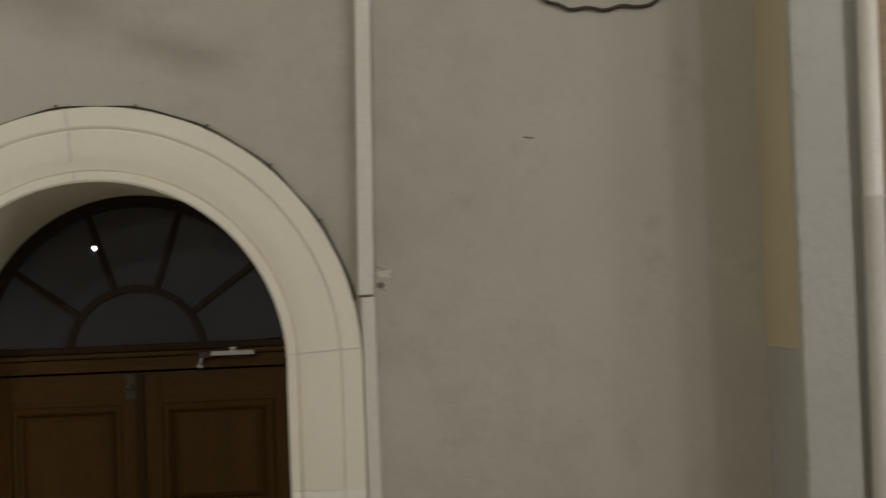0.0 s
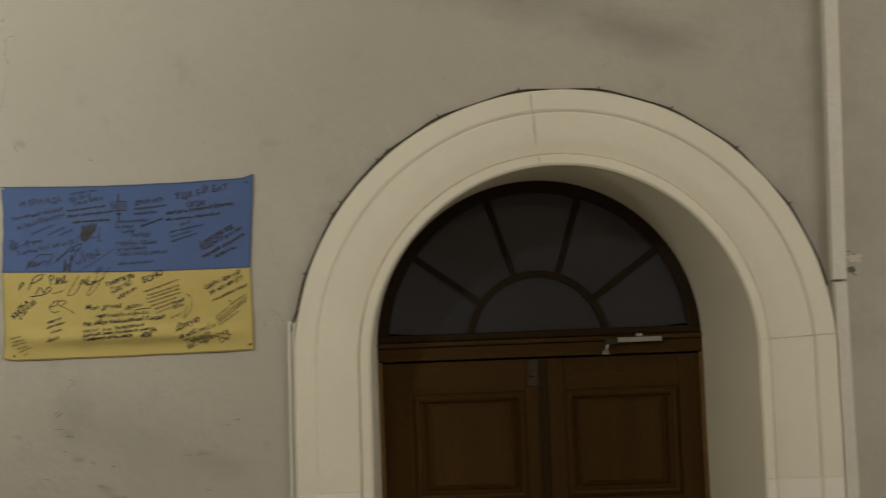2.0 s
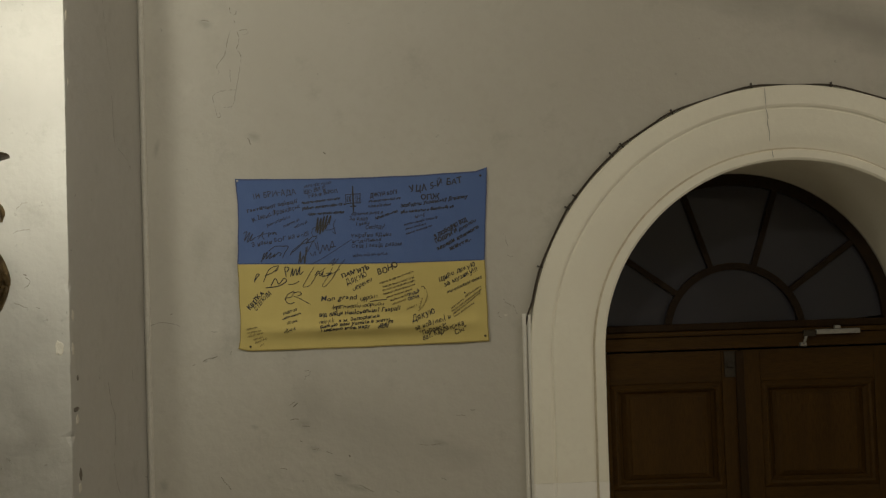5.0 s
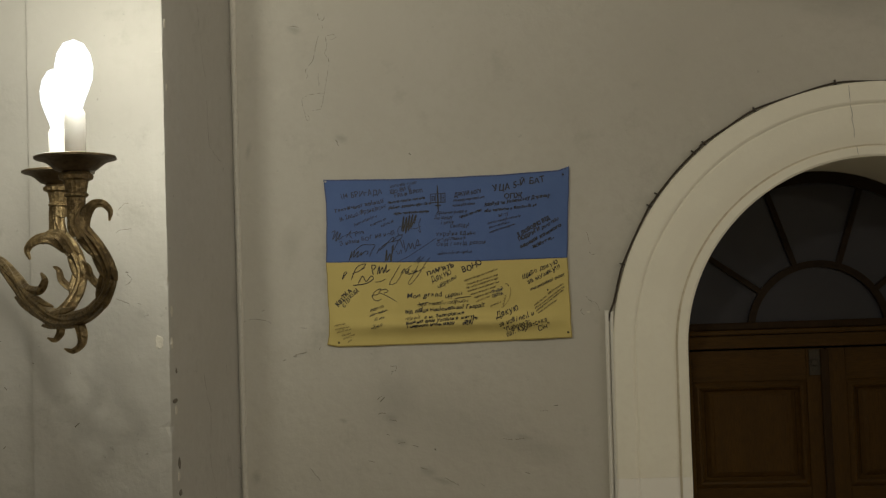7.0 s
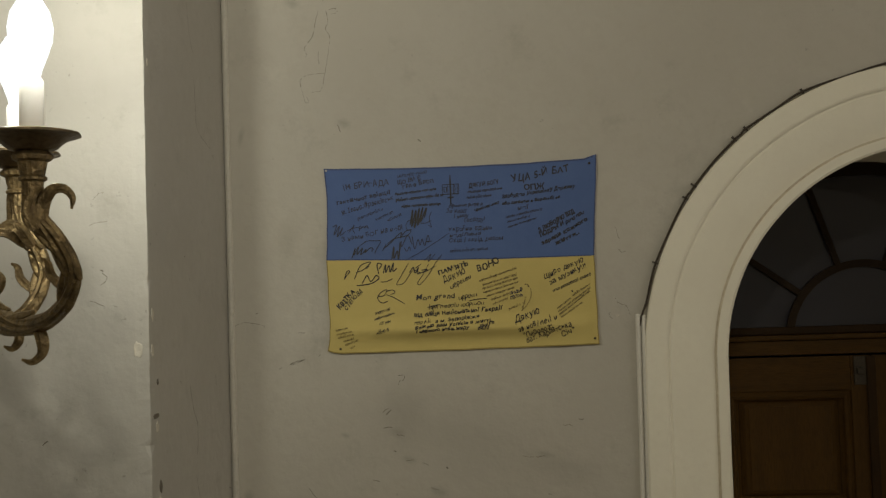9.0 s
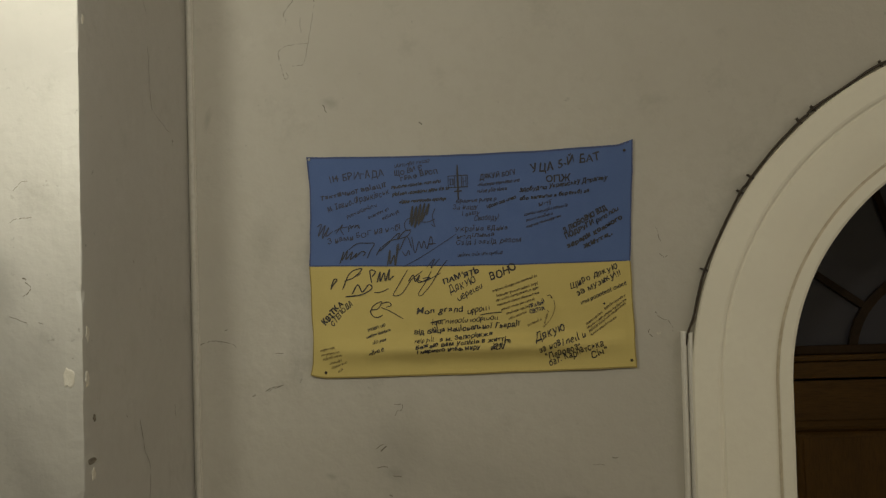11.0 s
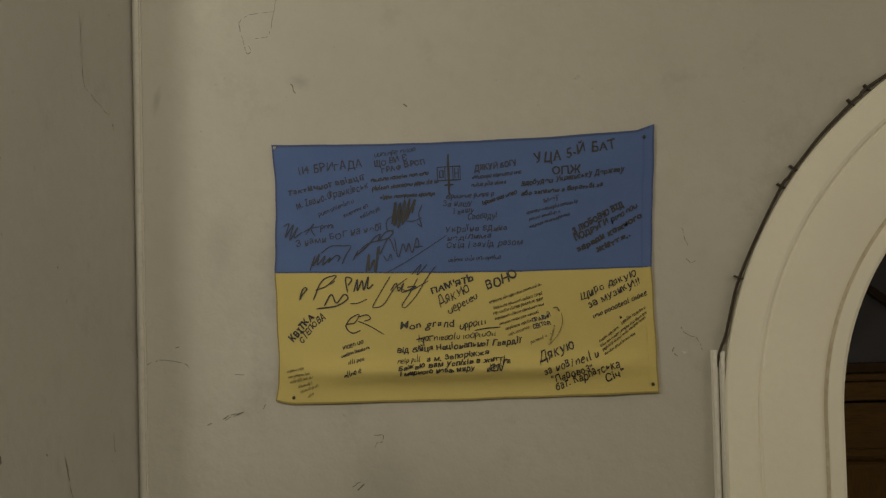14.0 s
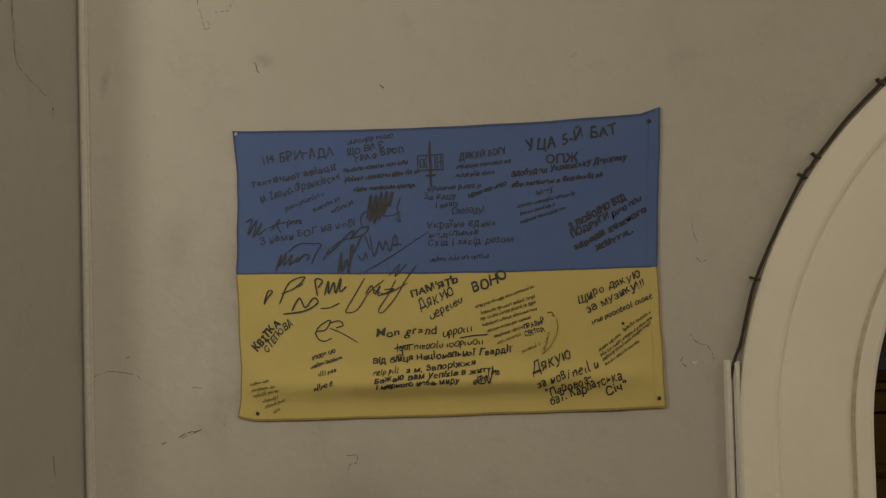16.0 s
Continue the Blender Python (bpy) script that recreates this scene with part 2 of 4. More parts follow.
def spline(pts, steps):
    """Catmull-Rom through points of any size."""
    p = [np.array(q, float) for q in pts]
    p = [2 * p[0] - p[1]] + p + [2 * p[-1] - p[-2]]
    out = []
    for i in range(1, len(p) - 2):
        for k in range(steps):
            t = k / steps
            out.append(0.5 * (2 * p[i] + (p[i + 1] - p[i - 1]) * t + (2 * p[i - 1] - 5 * p[i] + 4 * p[i + 1] - p[i + 2]) * t * t + (3 * p[i] - p[i - 1] - 3 * p[i + 1] + p[i + 2]) * t ** 3))
    return out + [p[-2]]


def tube(bm, pts, sides=10, steps=6, fluted=0.0, flat=1.0, lobes=0, twist=0.0):
    """A tube through rows of x, y, z, radius."""
    line = spline(pts, steps) if steps > 1 else [np.array(q, float) for q in pts]
    up = Vector((0.35, -0.9, 0.2)).normalized()
    rings = []
    for i, q in enumerate(line):
        a, c = line[max(i - 1, 0)], line[min(i + 1, len(line) - 1)]
        d = Vector((c - a)[:3]).normalized()
        u = d.cross(up)
        if u.length < 1e-4:
            u = d.orthogonal()
        u.normalize()
        v = d.cross(u)
        ring = []
        for k in range(sides):
            ang = 2 * math.pi * k / sides
            r = q[3] * (1 + fluted * (math.cos(lobes * ang + twist * i) if lobes else (1 if k % 2 else -1)))
            ring.append(Vector(q[:3]) + u * math.cos(ang) * r + v * math.sin(ang) * r * flat)
        rings.append(ring)
    loft(bm, rings)


def turned(bm, cx, cy, profile, sides=28, scallop=0.0, lobes=0):
    """A turned shape about an upright axis; profile rows of radius, z."""
    rings = []
    for r, z in profile:
        ring = []
        for k in range(sides):
            a = 2 * math.pi * k / sides
            rr = max(r, 1e-4) * (1 + scallop * math.cos(lobes * a))
            ring.append(Vector((cx + rr * math.cos(a), cy + rr * math.sin(a), z)))
        rings.append(ring)
    loft(bm, rings)


# ---------------------------------------------------------------- the structure
def arch_line(cx, cz, r, y, foot=0.0, steps=48, lean=0.0):
    pts = [Vector((cx - r, y, foot))]
    pts += [Vector((cx - r * math.cos(math.pi * i / steps), y, cz + r * math.sin(math.pi * i / steps))) for i in range(steps + 1)]
    pts[0].x -= lean * (cz - foot)
    return pts + [Vector((cx + r, y, foot))]


def end_wall():
    bm = bmesh.new()
    back = WALL + 0.9
    front, rear = arch_line(ARCH_X, ARCH_Z, ARCH_R, WALL, lean=LEAN), arch_line(DOOR_X, FAN_Z, DOOR_R + 0.002, DOOR_Y - 0.03)
    for line in (front,):
        vs = [bm.verts.new(p) for p in line]
        tops = [bm.verts.new((p.x, p.y, ROOM_H)) for p in line]
        for i in range(1, len(vs) - 2):
            bm.faces.new((vs[i], vs[i + 1], tops[i + 1], tops[i]))
        for x, i in ((ROOM_W, 1), (ROOM_E, len(vs) - 2)):
            a = [bm.verts.new((x, WALL, z)) for z in (0, line[i].z, ROOM_H)]
            f = vs[0] if i == 1 else vs[-1]
            bm.faces.new((a[0], f, vs[i], a[1]))
            bm.faces.new((a[1], vs[i], tops[i], a[2]))
    # thickness: the reveal, the far face and the ends
    r0, r1, r2 = front, rear, arch_line(DOOR_X, FAN_Z, DOOR_R + 0.002, back)
    loft(bm, [r1, r2], closed=False)
    vs = [bm.verts.new(p) for p in r2]
    tops = [bm.verts.new((p.x, p.y, ROOM_H)) for p in r2]
    for i in range(1, len(vs) - 2):
        bm.faces.new((vs[i], vs[i + 1], tops[i + 1], tops[i]))
    for x, i in ((ROOM_W, 1), (ROOM_E, len(vs) - 2)):
        a = [bm.verts.new((x, back, z)) for z in (0, r2[i].z, ROOM_H)]
        f = vs[0] if i == 1 else vs[-1]
        bm.faces.new((a[0], f, vs[i], a[1]))
        bm.faces.new((a[1], vs[i], tops[i], a[2]))
        e = [bm.verts.new(p) for p in ((x, WALL, 0), (x, WALL, ROOM_H), (x, back, ROOM_H), (x, back, 0))]
        bm.faces.new(e)
    return thing("wall_north", bm, END_PLASTER, "greyish cream plaster end wall, scuffed and stained, shade painted over the arch", "wall", kind="structure")


wall = end_wall()
bm = bmesh.new()
loft(bm, [arch_line(ARCH_X, ARCH_Z, ARCH_R, WALL, lean=LEAN), arch_line(DOOR_X, FAN_Z, DOOR_R + 0.002, DOOR_Y - 0.03)], closed=False)
part("reveal", bm, SURROUND, wall, "cream painted deep door reveal", True)
thing("floor", boxed(ROOM_W - 0.3, ROOM_E + 0.3, ROOM_S - 0.3, WALL + 3.0, -0.2, 0.0), FLOOR, "grey stone floor of the hall", "floor", kind="structure")
thing("ceiling", boxed(ROOM_W - 0.3, ROOM_E + 0.3, ROOM_S - 0.3, WALL + 3.0, ROOM_H, ROOM_H + 0.2), CEILING, "cream plaster ceiling of the hall", "ceiling", kind="structure")
thing("wall_west", boxed(ROOM_W - 0.3, ROOM_W, ROOM_S, WALL + 3.0, 0, ROOM_H), PLASTER, "cream plaster side wall", "wall", kind="structure")
thing("wall_east", boxed(ROOM_E, ROOM_E + 0.3, ROOM_S, WALL + 3.0, 0, ROOM_H), PLASTER, "cream plaster side wall", "wall", kind="structure")
thing("wall_south", boxed(ROOM_W - 0.3, ROOM_E + 0.3, ROOM_S - 0.3, ROOM_S, 0, ROOM_H), PLASTER, "cream plaster rear wall", "wall", kind="structure")
thing("wall_lobby", boxed(ROOM_W, ROOM_E, WALL + 2.8, WALL + 3.0, 0, ROOM_H), PLASTER, "unlit wall behind the doors", "wall", kind="structure")


def leaning(bm, lean, z0=1.8):
    """Old masonry out of plumb: drift in x for each metre up."""
    for v in bm.verts:
        v.co.x += lean * (v.co.z - z0)
    return bm


def worn_pilaster(name, x0, x1, y0, step=None, edge=None, label="", lean=0.0):
    """A shallow pier from floor to ceiling whose free corner is knocked about."""
    bm = bmesh.new()
    levels = np.linspace(0, ROOM_H, 420)
    rings = []
    for z in levels:
        j = 0.007 * noise.noise((x0, 3.1, z * 9)) + 0.005 * noise.noise((x1, 7.7, z * 31))
        low = max(0.0, noise.noise((5.0, 2.0, z * 16)) - 0.12) * 0.036 if z < 2.45 else 0
        ring = []
        if edge == "east":
            c = 0.004 + abs(j) + low
            ring = [(x0, WALL + 0.1, z), (x0, y0 + 0.012, z), (step, y0 + 0.012, z), (step, y0, z), (x1 - 0.04, y0, z), (x1 - c, y0 + abs(j) * 0.5, z), (x1 - c * 0.3, y0 + c * 0.3, z), (x1 - abs(j) * 0.5, y0 + c, z), (x1, y0 + 0.04, z), (x1, WALL + 0.1, z)]
        else:
            c = 0.006 + abs(j)
            ring = [(x0, WALL + 0.1, z), (x0, y0 + 0.03, z), (x0 + abs(j) * 0.5, y0 + c, z), (x0 + c, y0 + abs(j) * 0.4, z), (x0 + 0.03, y0, z), (x1, y0, z), (x1, WALL + 0.1, z)]
        rings.append([Vector(p) for p in ring])
    loft(bm, rings)
    leaning(bm, lean)
    return thing(name, bm, PILASTER, label, "pilaster", kind="structure")


pier_w = worn_pilaster("pilaster_west", -5.35, PIL_X, PIL_Y, -4.145, "east", "off-white painted pilaster with chipped corner")
pier_e = worn_pilaster("pilaster_east", EAST_X, 1.088, EAST_Y, None, "west", "off-white painted pilaster at the far corner", EAST_LEAN)
# the side face is yellowish from 2.045 m up
part("yellow_layer", leaning(boxed(EAST_X - 0.003, EAST_X + 0.02, EAST_Y + 0.022, WALL + 0.05, 2.045, ROOM_H), EAST_LEAN), OCHRE, pier_e, "thin yellowish layer on the pilaster's side, from 2.045 m up")
thing("trim", leaning(boxed(1.06, 1.145, EAST_Y + 0.04, WALL + 0.1, 0, ROOM_H), 0.028), PILASTER, "narrow shaded recess beside the pilaster", "trim", kind="structure")
bm = bmesh.new()
turned(bm, 1.157, EAST_Y + 0.01, [(0.033, 0), (0.033, 2.512), (0.035, 2.516), (0.035, 2.524), (0.033, 2.528), (0.033, ROOM_H)], 16)
leaning(bm, 0.028)
thing("trim", bm, TRUNK, "round white upright moulding", "trim", kind="structure", smooth=True)
thing("wall_niche", leaning(boxed(1.158, ROOM_E, EAST_Y + 0.03, WALL + 0.1, 0, ROOM_H), 0.028), BROWN, "ochre brown painted wall", "wall", kind="structure")


# ---------------------------------------------------------------- the arch surround
JOINT = 2.092
PROFILE = [(0.927, 0.0), (0.9265, 0.024), (0.922, 0.028), (0.862, 0.029), (0.8545, 0.026), (0.851, 0.021), (0.847, 0.0205), (0.844, 0.0225), (0.770, 0.0225), (0.745, 0.0195), (0.722, 0.0135), (0.7075, 0.0105), (0.7035, 0.0115), (0.7005, 0.0185), (0.697, 0.020), (0.672, 0.0205), (0.6645, 0.015), (0.664, 0.0)]


def aged(ob):
    """Brown dirt that has settled in the inner groove of the surround."""
    ob.data.materials.append(GRIME)
    for f in ob.data.polygons:
        c = f.center
        r = abs(c.x - ARCH_X) if c.z < ARCH_Z else math.hypot(c.x - ARCH_X, c.z - ARCH_Z)
        if c.z < ARCH_Z and c.x < ARCH_X:
            r -= LEAN * (ARCH_Z - c.z)
        if 0.7002 < r < 0.7080:
            f.material_index = 1
    return ob


def swept(pts):
    """The surround's profile along rows of centre x, radial direction, height."""
    bm = bmesh.new()
    rings = []
    for base, out in pts:
        ring = []
        for r, h in PROFILE:
            p = base + out * r
            p.x -= LEAN * max(0.0, ARCH_Z - p.z) if out.x < -0.99 else 0.0
            w = 0.0012 * noise.noise((p.x * 7, r * 20, p.z * 7))
            ring.append(Vector((p.x + out.x * w, WALL - h - w * 0.6 + 0.0005, p.z + out.z * w)))
        rings.append(ring)
    loft(bm, rings)
    return bm


surround = empty("arch_surround", (ARCH_X, WALL, 0), "cream painted moulded arch surround round the double door", "door surround")
surround["kind"] = "structure"
a0 = math.asin((JOINT - ARCH_Z) / 0.80)
arc = []
for i in range(97):
    a = a0 + (math.pi - 2 * a0) * i / 96
    arc.append((Vector((ARCH_X, WALL, ARCH_Z)), Vector((math.cos(a), 0, math.sin(a)))))
aged(part("archivolt", swept(arc), SURROUND, surround, "curved moulded head of the surround", True, sharp=9))
PALE_TOP = 1.615       # the feet of the jambs are paler up to here
for side in (-1, 1):
    jamb = [(Vector((ARCH_X, WALL, z)), Vector((side, 0, 0))) for z in np.linspace(PALE_TOP + 0.0008, ARCH_Z, 20)]
    top = a0 - (0.0016 if side > 0 else 0.0)
    jamb += [(Vector((ARCH_X, WALL, ARCH_Z)), Vector((side * math.cos(a), 0, math.sin(a)))) for a in (top * 0.35, top * 0.7, top)]
    aged(part("jamb", swept(jamb), SURROUND, surround, "", True, sharp=9))
    aged(part("jamb_foot", swept([(Vector((ARCH_X, WALL, z)), Vector((side, 0, 0))) for z in np.linspace(0, PALE_TOP, 24)]), PALE_FOOT, surround, "paler painted foot of the jamb", True, sharp=9))

# ---------------------------------------------------------------- double door with fanlight
door = empty("door_1", (DOOR_X, DOOR_Y, 0), "dark oak panelled double door with semicircular fanlight, closed", "door")
door["kind"] = "structure"
LEAF_TOP = 2.016


def ring_arc(bm, cx, cz, r0, r1, y0, y1, a0=0.0, a1=math.pi, steps=40):
    rings = []
    for i in range(steps + 1):
        a = a0 + (a1 - a0) * i / steps
        c, s = math.cos(a), math.sin(a)
        rings.append([Vector((cx + r * c, y, cz + r * s)) for r, y in ((r0, y0), (r1, y0), (r1, y1), (r0, y1))])
    loft(bm, rings)


def panel_leaf(x0, x1, px0, px1, name):
    """One leaf with stiles, rails, and raised panels behind mouldings."""
    y = DOOR_Y
    leaf = part(name, boxed(x0, x1, y + 0.022, y + 0.05, 0.012, LEAF_TOP), WOOD_DARK, door)
    zs = [(1.450, 1.886), (0.86, 1.33), (0.16, 0.74)]
    part("stile", boxed(x0, px0, y, y + 0.022, 0.012, LEAF_TOP, bevel=0.003), WOOD, leaf)
    part("stile", boxed(px1, x1, y, y + 0.022, 0.012, LEAF_TOP, bevel=0.003), WOOD, leaf)
    tops = [LEAF_TOP] + [z for z, _ in zs]
    lows = [t for _, t in zs] + [0.012]
    for t, b in zip(tops, lows):
        part("rail", boxed(px0, px1, y + 0.001, y + 0.022, b, t, bevel=0.003), WOOD_H, leaf)
    for b, t in zs:
        mould = bmesh.new()
        steps = [(0.0, 0.006), (0.008, 0.000), (0.018, -0.006), (0.028, -0.002), (0.034, 0.010), (0.046, 0.020)]
        rings = []
        for o, d in steps:
            rings.append([Vector(p) for p in ((px0 + o, y + d, b + o), (px1 - o, y + d, b + o), (px1 - o, y + d, t - o), (px0 + o, y + d, t - o))])
        loft(mould, rings, caps=False)
        part("moulding", mould, WOOD_H, leaf)
        raised = bmesh.new()
        rings = []
        for o, d in ((0.048, 0.020), (0.066, 0.008), (0.078, 0.004), (0.082, 0.0005), (0.10, 0.0005)):
            rings.append([Vector(p) for p in ((px0 + o, y + d, b + o * 0.8), (px1 - o, y + d, b + o * 0.8), (px1 - o, y + d, t - o * 0.7), (px0 + o, y + d, t - o * 0.7))])
        loft(raised, rings)
        part("panel", raised, WOOD, leaf)
    return leaf


MEET = -1.450
leaf_w = panel_leaf(DOOR_X - DOOR_R, MEET - 0.002, -1.990, -1.528, "leaf")
leaf_e = panel_leaf(MEET + 0.002, DOOR_X + DOOR_R, -1.370, -0.905, "leaf")
part("astragal", boxed(MEET - 0.022, MEET + 0.012, DOOR_Y - 0.014, DOOR_Y - 0.001, 0.012, LEAF_TOP - 0.004, bevel=0.004), WOOD_DARK, door)
part("bolt_plate", boxed(-1.516, -1.468, DOOR_Y - 0.007, DOOR_Y + 0.002, 1.905, LEAF_TOP - 0.004, bevel=0.002), IRON, door, "tarnished iron bolt plate")
bm = bmesh.new()
add_box(bm, -1.507, -1.480, DOOR_Y - 0.020, DOOR_Y - 0.006, 1.945, 1.972, bevel=0.004)
part("bolt_knob", bm, IRON, door)

for x in (DOOR_X - DOOR_R - 0.004, DOOR_X + DOOR_R - 0.014):
    part("frame_post", boxed(x, x + 0.018, DOOR_Y - 0.034, DOOR_Y - 0.003, 0.0, 2.022, bevel=0.003), PALE_OAK, door, "pale brown frame post")
# the transom: three stepped boards
bm = bmesh.new()
add_box(bm, DOOR_X - DOOR_R - 0.02, DOOR_X + DOOR_R + 0.02, DOOR_Y - 0.022, DOOR_Y + 0.06, 2.024, 2.078, bevel=0.004)
part("transom", bm, WOOD_H, door)
part("transom_moulding", boxed(DOOR_X - DOOR_R - 0.02, DOOR_X + DOOR_R + 0.02, DOOR_Y - 0.036, DOOR_Y + 0.05, 2.080, 2.100, bevel=0.006), WOOD_H, door)
part("transom_sill", boxed(DOOR_X - DOOR_R - 0.015, DOOR_X + DOOR_R + 0.015, DOOR_Y - 0.016, DOOR_Y + 0.05, 2.101, 2.130, bevel=0.004), WOOD_DARK, door)

fan = bmesh.new()
ring_arc(fan, DOOR_X, FAN_Z, DOOR_R - 0.045, DOOR_R + 0.008, DOOR_Y - 0.012, DOOR_Y + 0.045, 0.06, math.pi - 0.06)
fanlight = part("fanlight", fan, BAR_OAK, door, "semicircular fanlight frame", True)
fan = bmesh.new()
ring_arc(fan, DOOR_X, FAN_Z, 0.262, 0.290, DOOR_Y - 0.008, DOOR_Y + 0.03, 0.14, math.pi - 0.14)
part("glazing_bar", fan, BAR_OAK, fanlight, "", True)
ANGLES = [36, 72, 108, 144]
for a in ANGLES:
    fan = bmesh.new()
    add_box(fan, 0.284, DOOR_R - 0.04, DOOR_Y - 0.006, DOOR_Y + 0.03, -0.012, 0.012, bevel=0.003)
    bmesh.ops.transform(fan, verts=fan.verts, matrix=Matrix.Translation((DOOR_X, 0, FAN_Z)) @ Matrix.Rotation(-radians(a), 4, "Y"))
    part("glazing_bar", fan, BAR_OAK, fanlight)


def pane(a0, a1, r0, r1):
    """A hand-set pane, turned slightly in its bars."""
    bm = bmesh.new()
    mid = (r0 + r1) / 2 * math.cos(radians(a0 + a1) / 2)
    rings = []
    for i in range(17):
        a = radians(a0 + (a1 - a0) * i / 16)
        rings.append([Vector((DOOR_X + r * math.cos(a), DOOR_Y + 0.012 + 0.04 * (r * math.cos(a) - mid) + d, FAN_Z + r * math.sin(a))) for r, d in ((r0, 0), (r1, 0), (r1, 0.004), (r0, 0.004))])
    loft(bm, rings)
    return bm


for p, q in zip([5] + ANGLES, ANGLES + [175]):
    part("pane", pane(p, q, 0.286, DOOR_R - 0.04), GLASS, fanlight, "dark old glass pane")
part("pane", pane(10, 170, 0.04, 0.264), GLASS, fanlight, "dark old glass pane")

# the closer on the transom
closer = part("door_closer", boxed(-1.150, -0.975, DOOR_Y - 0.066, DOOR_Y - 0.037, 2.072, 2.092, bevel=0.003), STEEL, door, "silver overhead door closer")
part("closer_cap", boxed(-1.075, -1.050, DOOR_Y - 0.058, DOOR_Y - 0.040, 2.092, 2.106, bevel=0.003), STEEL, closer)
part("closer_base", boxed(-1.200, -1.150, DOOR_Y - 0.056, DOOR_Y - 0.036, 2.064, 2.090, bevel=0.003), IRON, closer)
bm = bmesh.new()
tube(bm, [(-1.190, DOOR_Y - 0.050, 2.066, 0.006), (-1.196, DOOR_Y - 0.050, 2.045, 0.006), (-1.200, DOOR_Y - 0.034, 2.030, 0.006)], 8, 4)
add_box(bm, -1.212, -1.186, DOOR_Y - 0.045, DOOR_Y - 0.001, 2.024, 2.040, bevel=0.003)
part("closer_arm", bm, STEEL, closer)

# ---------------------------------------------------------------- cables and trunking
def trunking(name, x0, x1, z0, z1, deep, label, lean=0.0, mat=TRUNK):
    """A flat channel with its clipped cover; lean is the drift in x for each metre up."""
    ob = empty(name, ((x0 + x1) / 2, WALL, z0), label, "cable trunking", "trunking")
    for piece, bm in (("channel", boxed(x0, x1, WALL - deep * 0.55, WALL + 0.001, z0, z1, bevel=0.0015)),
                      ("cover", boxed(x0 + 0.0025, x1 - 0.0025, WALL - deep, WALL - deep * 0.55 + 0.001, z0 + 0.002, z1 - 0.002, bevel=0.0025))):
        for v in bm.verts:
            v.co.x += lean * v.co.z
        part(piece, bm, mat, ob)
    return ob


trunking("cable_trunking", -2.3945, -2.3785, 0.0, 2.208, 0.016, "white plastic cable trunking up the door surround", 0.012)
trunking("cable_trunking", -2.377, -2.3625, 0.0, 2.205, 0.022, "white plastic cable trunking up the door surround", 0.012)
trunking("cable_trunking", -3.703, -3.686, 0.0, ROOM_H, 0.014, "thin overpainted trunking in the pilaster corner", mat=OVERPAINT)
trunking("cable_trunking", -0.552, -0.499, 2.278, ROOM_H, 0.036, "wide white trunking rising to the ceiling", 0.024)
trunking("cable_trunking", -0.4885, -0.441, 0.0, 2.274, 0.024, "white plastic trunking beside the door jamb")


def cable(name, pts, r, label, mat=CABLE):
    bm = bmesh.new()
    tube(bm, [(*p, r) for p in pts], 6, 5)
    return thing(name, bm, mat, label, "cable", smooth=True)


CLIPS = (160, 146, 143, 131, 128, 115, 97, 80, 64, 48, 32)


def arch_cable(off, seed, r, mat, label):
    """Pulled straight from clip to clip, so that it runs in flats."""
    pts = [(-2.357, WALL - 0.012, 2.17), (-2.345, WALL - 0.010, 2.212)]
    rnd = random.Random(seed)
    stops = [168] + list(CLIPS) + [20]
    for k, (p, q) in enumerate(zip(stops, stops[1:])):
        for f in (0.0, 0.5):
            a = radians(p + (q - p) * f)
            chord = math.cos(radians((p - q) / 2)) if f else 1.0
            rr = (ARCH_OUT + off + rnd.uniform(-0.002, 0.002)) * (1 - (1 - chord) * 0.6)
            pts.append((ARCH_X + rr * math.cos(a), WALL - 0.007 - r, ARCH_Z + rr * math.sin(a)))
    pts += [(-0.530, WALL - 0.010, 2.35), (-0.508, WALL - 0.012, 2.262)]
    return cable("cable", pts, r, label, mat)


arch_cable(0.013, 3, 0.0036, CABLE, "thin dark cable clipped round the arch surround")
arch_cable(0.0065, 8, 0.0023, CABLE_PALE, "thin pale cable beside the dark one")
for deg in CLIPS:
    a = radians(deg)
    bm = bmesh.new()
    c = Vector((ARCH_X + (ARCH_OUT + 0.012) * math.cos(a), WALL - 0.009, ARCH_Z + (ARCH_OUT + 0.012) * math.sin(a)))
    add_box(bm, -0.011, 0.013, -0.007, 0.010, -0.002, 0.002, bevel=0.0008)
    bmesh.ops.transform(bm, verts=bm.verts, matrix=Matrix.Translation(c) @ Matrix.Rotation(-a, 4, "Y"))
    thing("cable_clip", bm, CABLE, "small dark nail clip holding the cable", "cable clip", "clips round the arch")
loop = [(0.10, 3.62), (0.15, 3.38), (0.20, 3.295), (0.245, 3.278), (0.29, 3.257), (0.35, 3.262), (0.41, 3.250), (0.47, 3.264), (0.53, 3.258), (0.59, 3.275), (0.64, 3.36), (0.67, 3.62)]
cable("cable", [(x, WALL - 0.010, z) for x, z in loop], 0.007, "dark cable hanging in a loop on the wall")


# ---------------------------------------------------------------- the flag
flag = empty("flag", (-2.925, WALL - 0.004, 2.099), "blue and yellow cloth flag covered in handwriting, nailed to wall", "flag")
TL, TR, ML, MR, BL, BR = (-3.371, 2.722), (-2.473, 2.718), (-3.364, 2.418), (-2.490, 2.402), (-3.372, 2.108), (-2.486, 2.115)


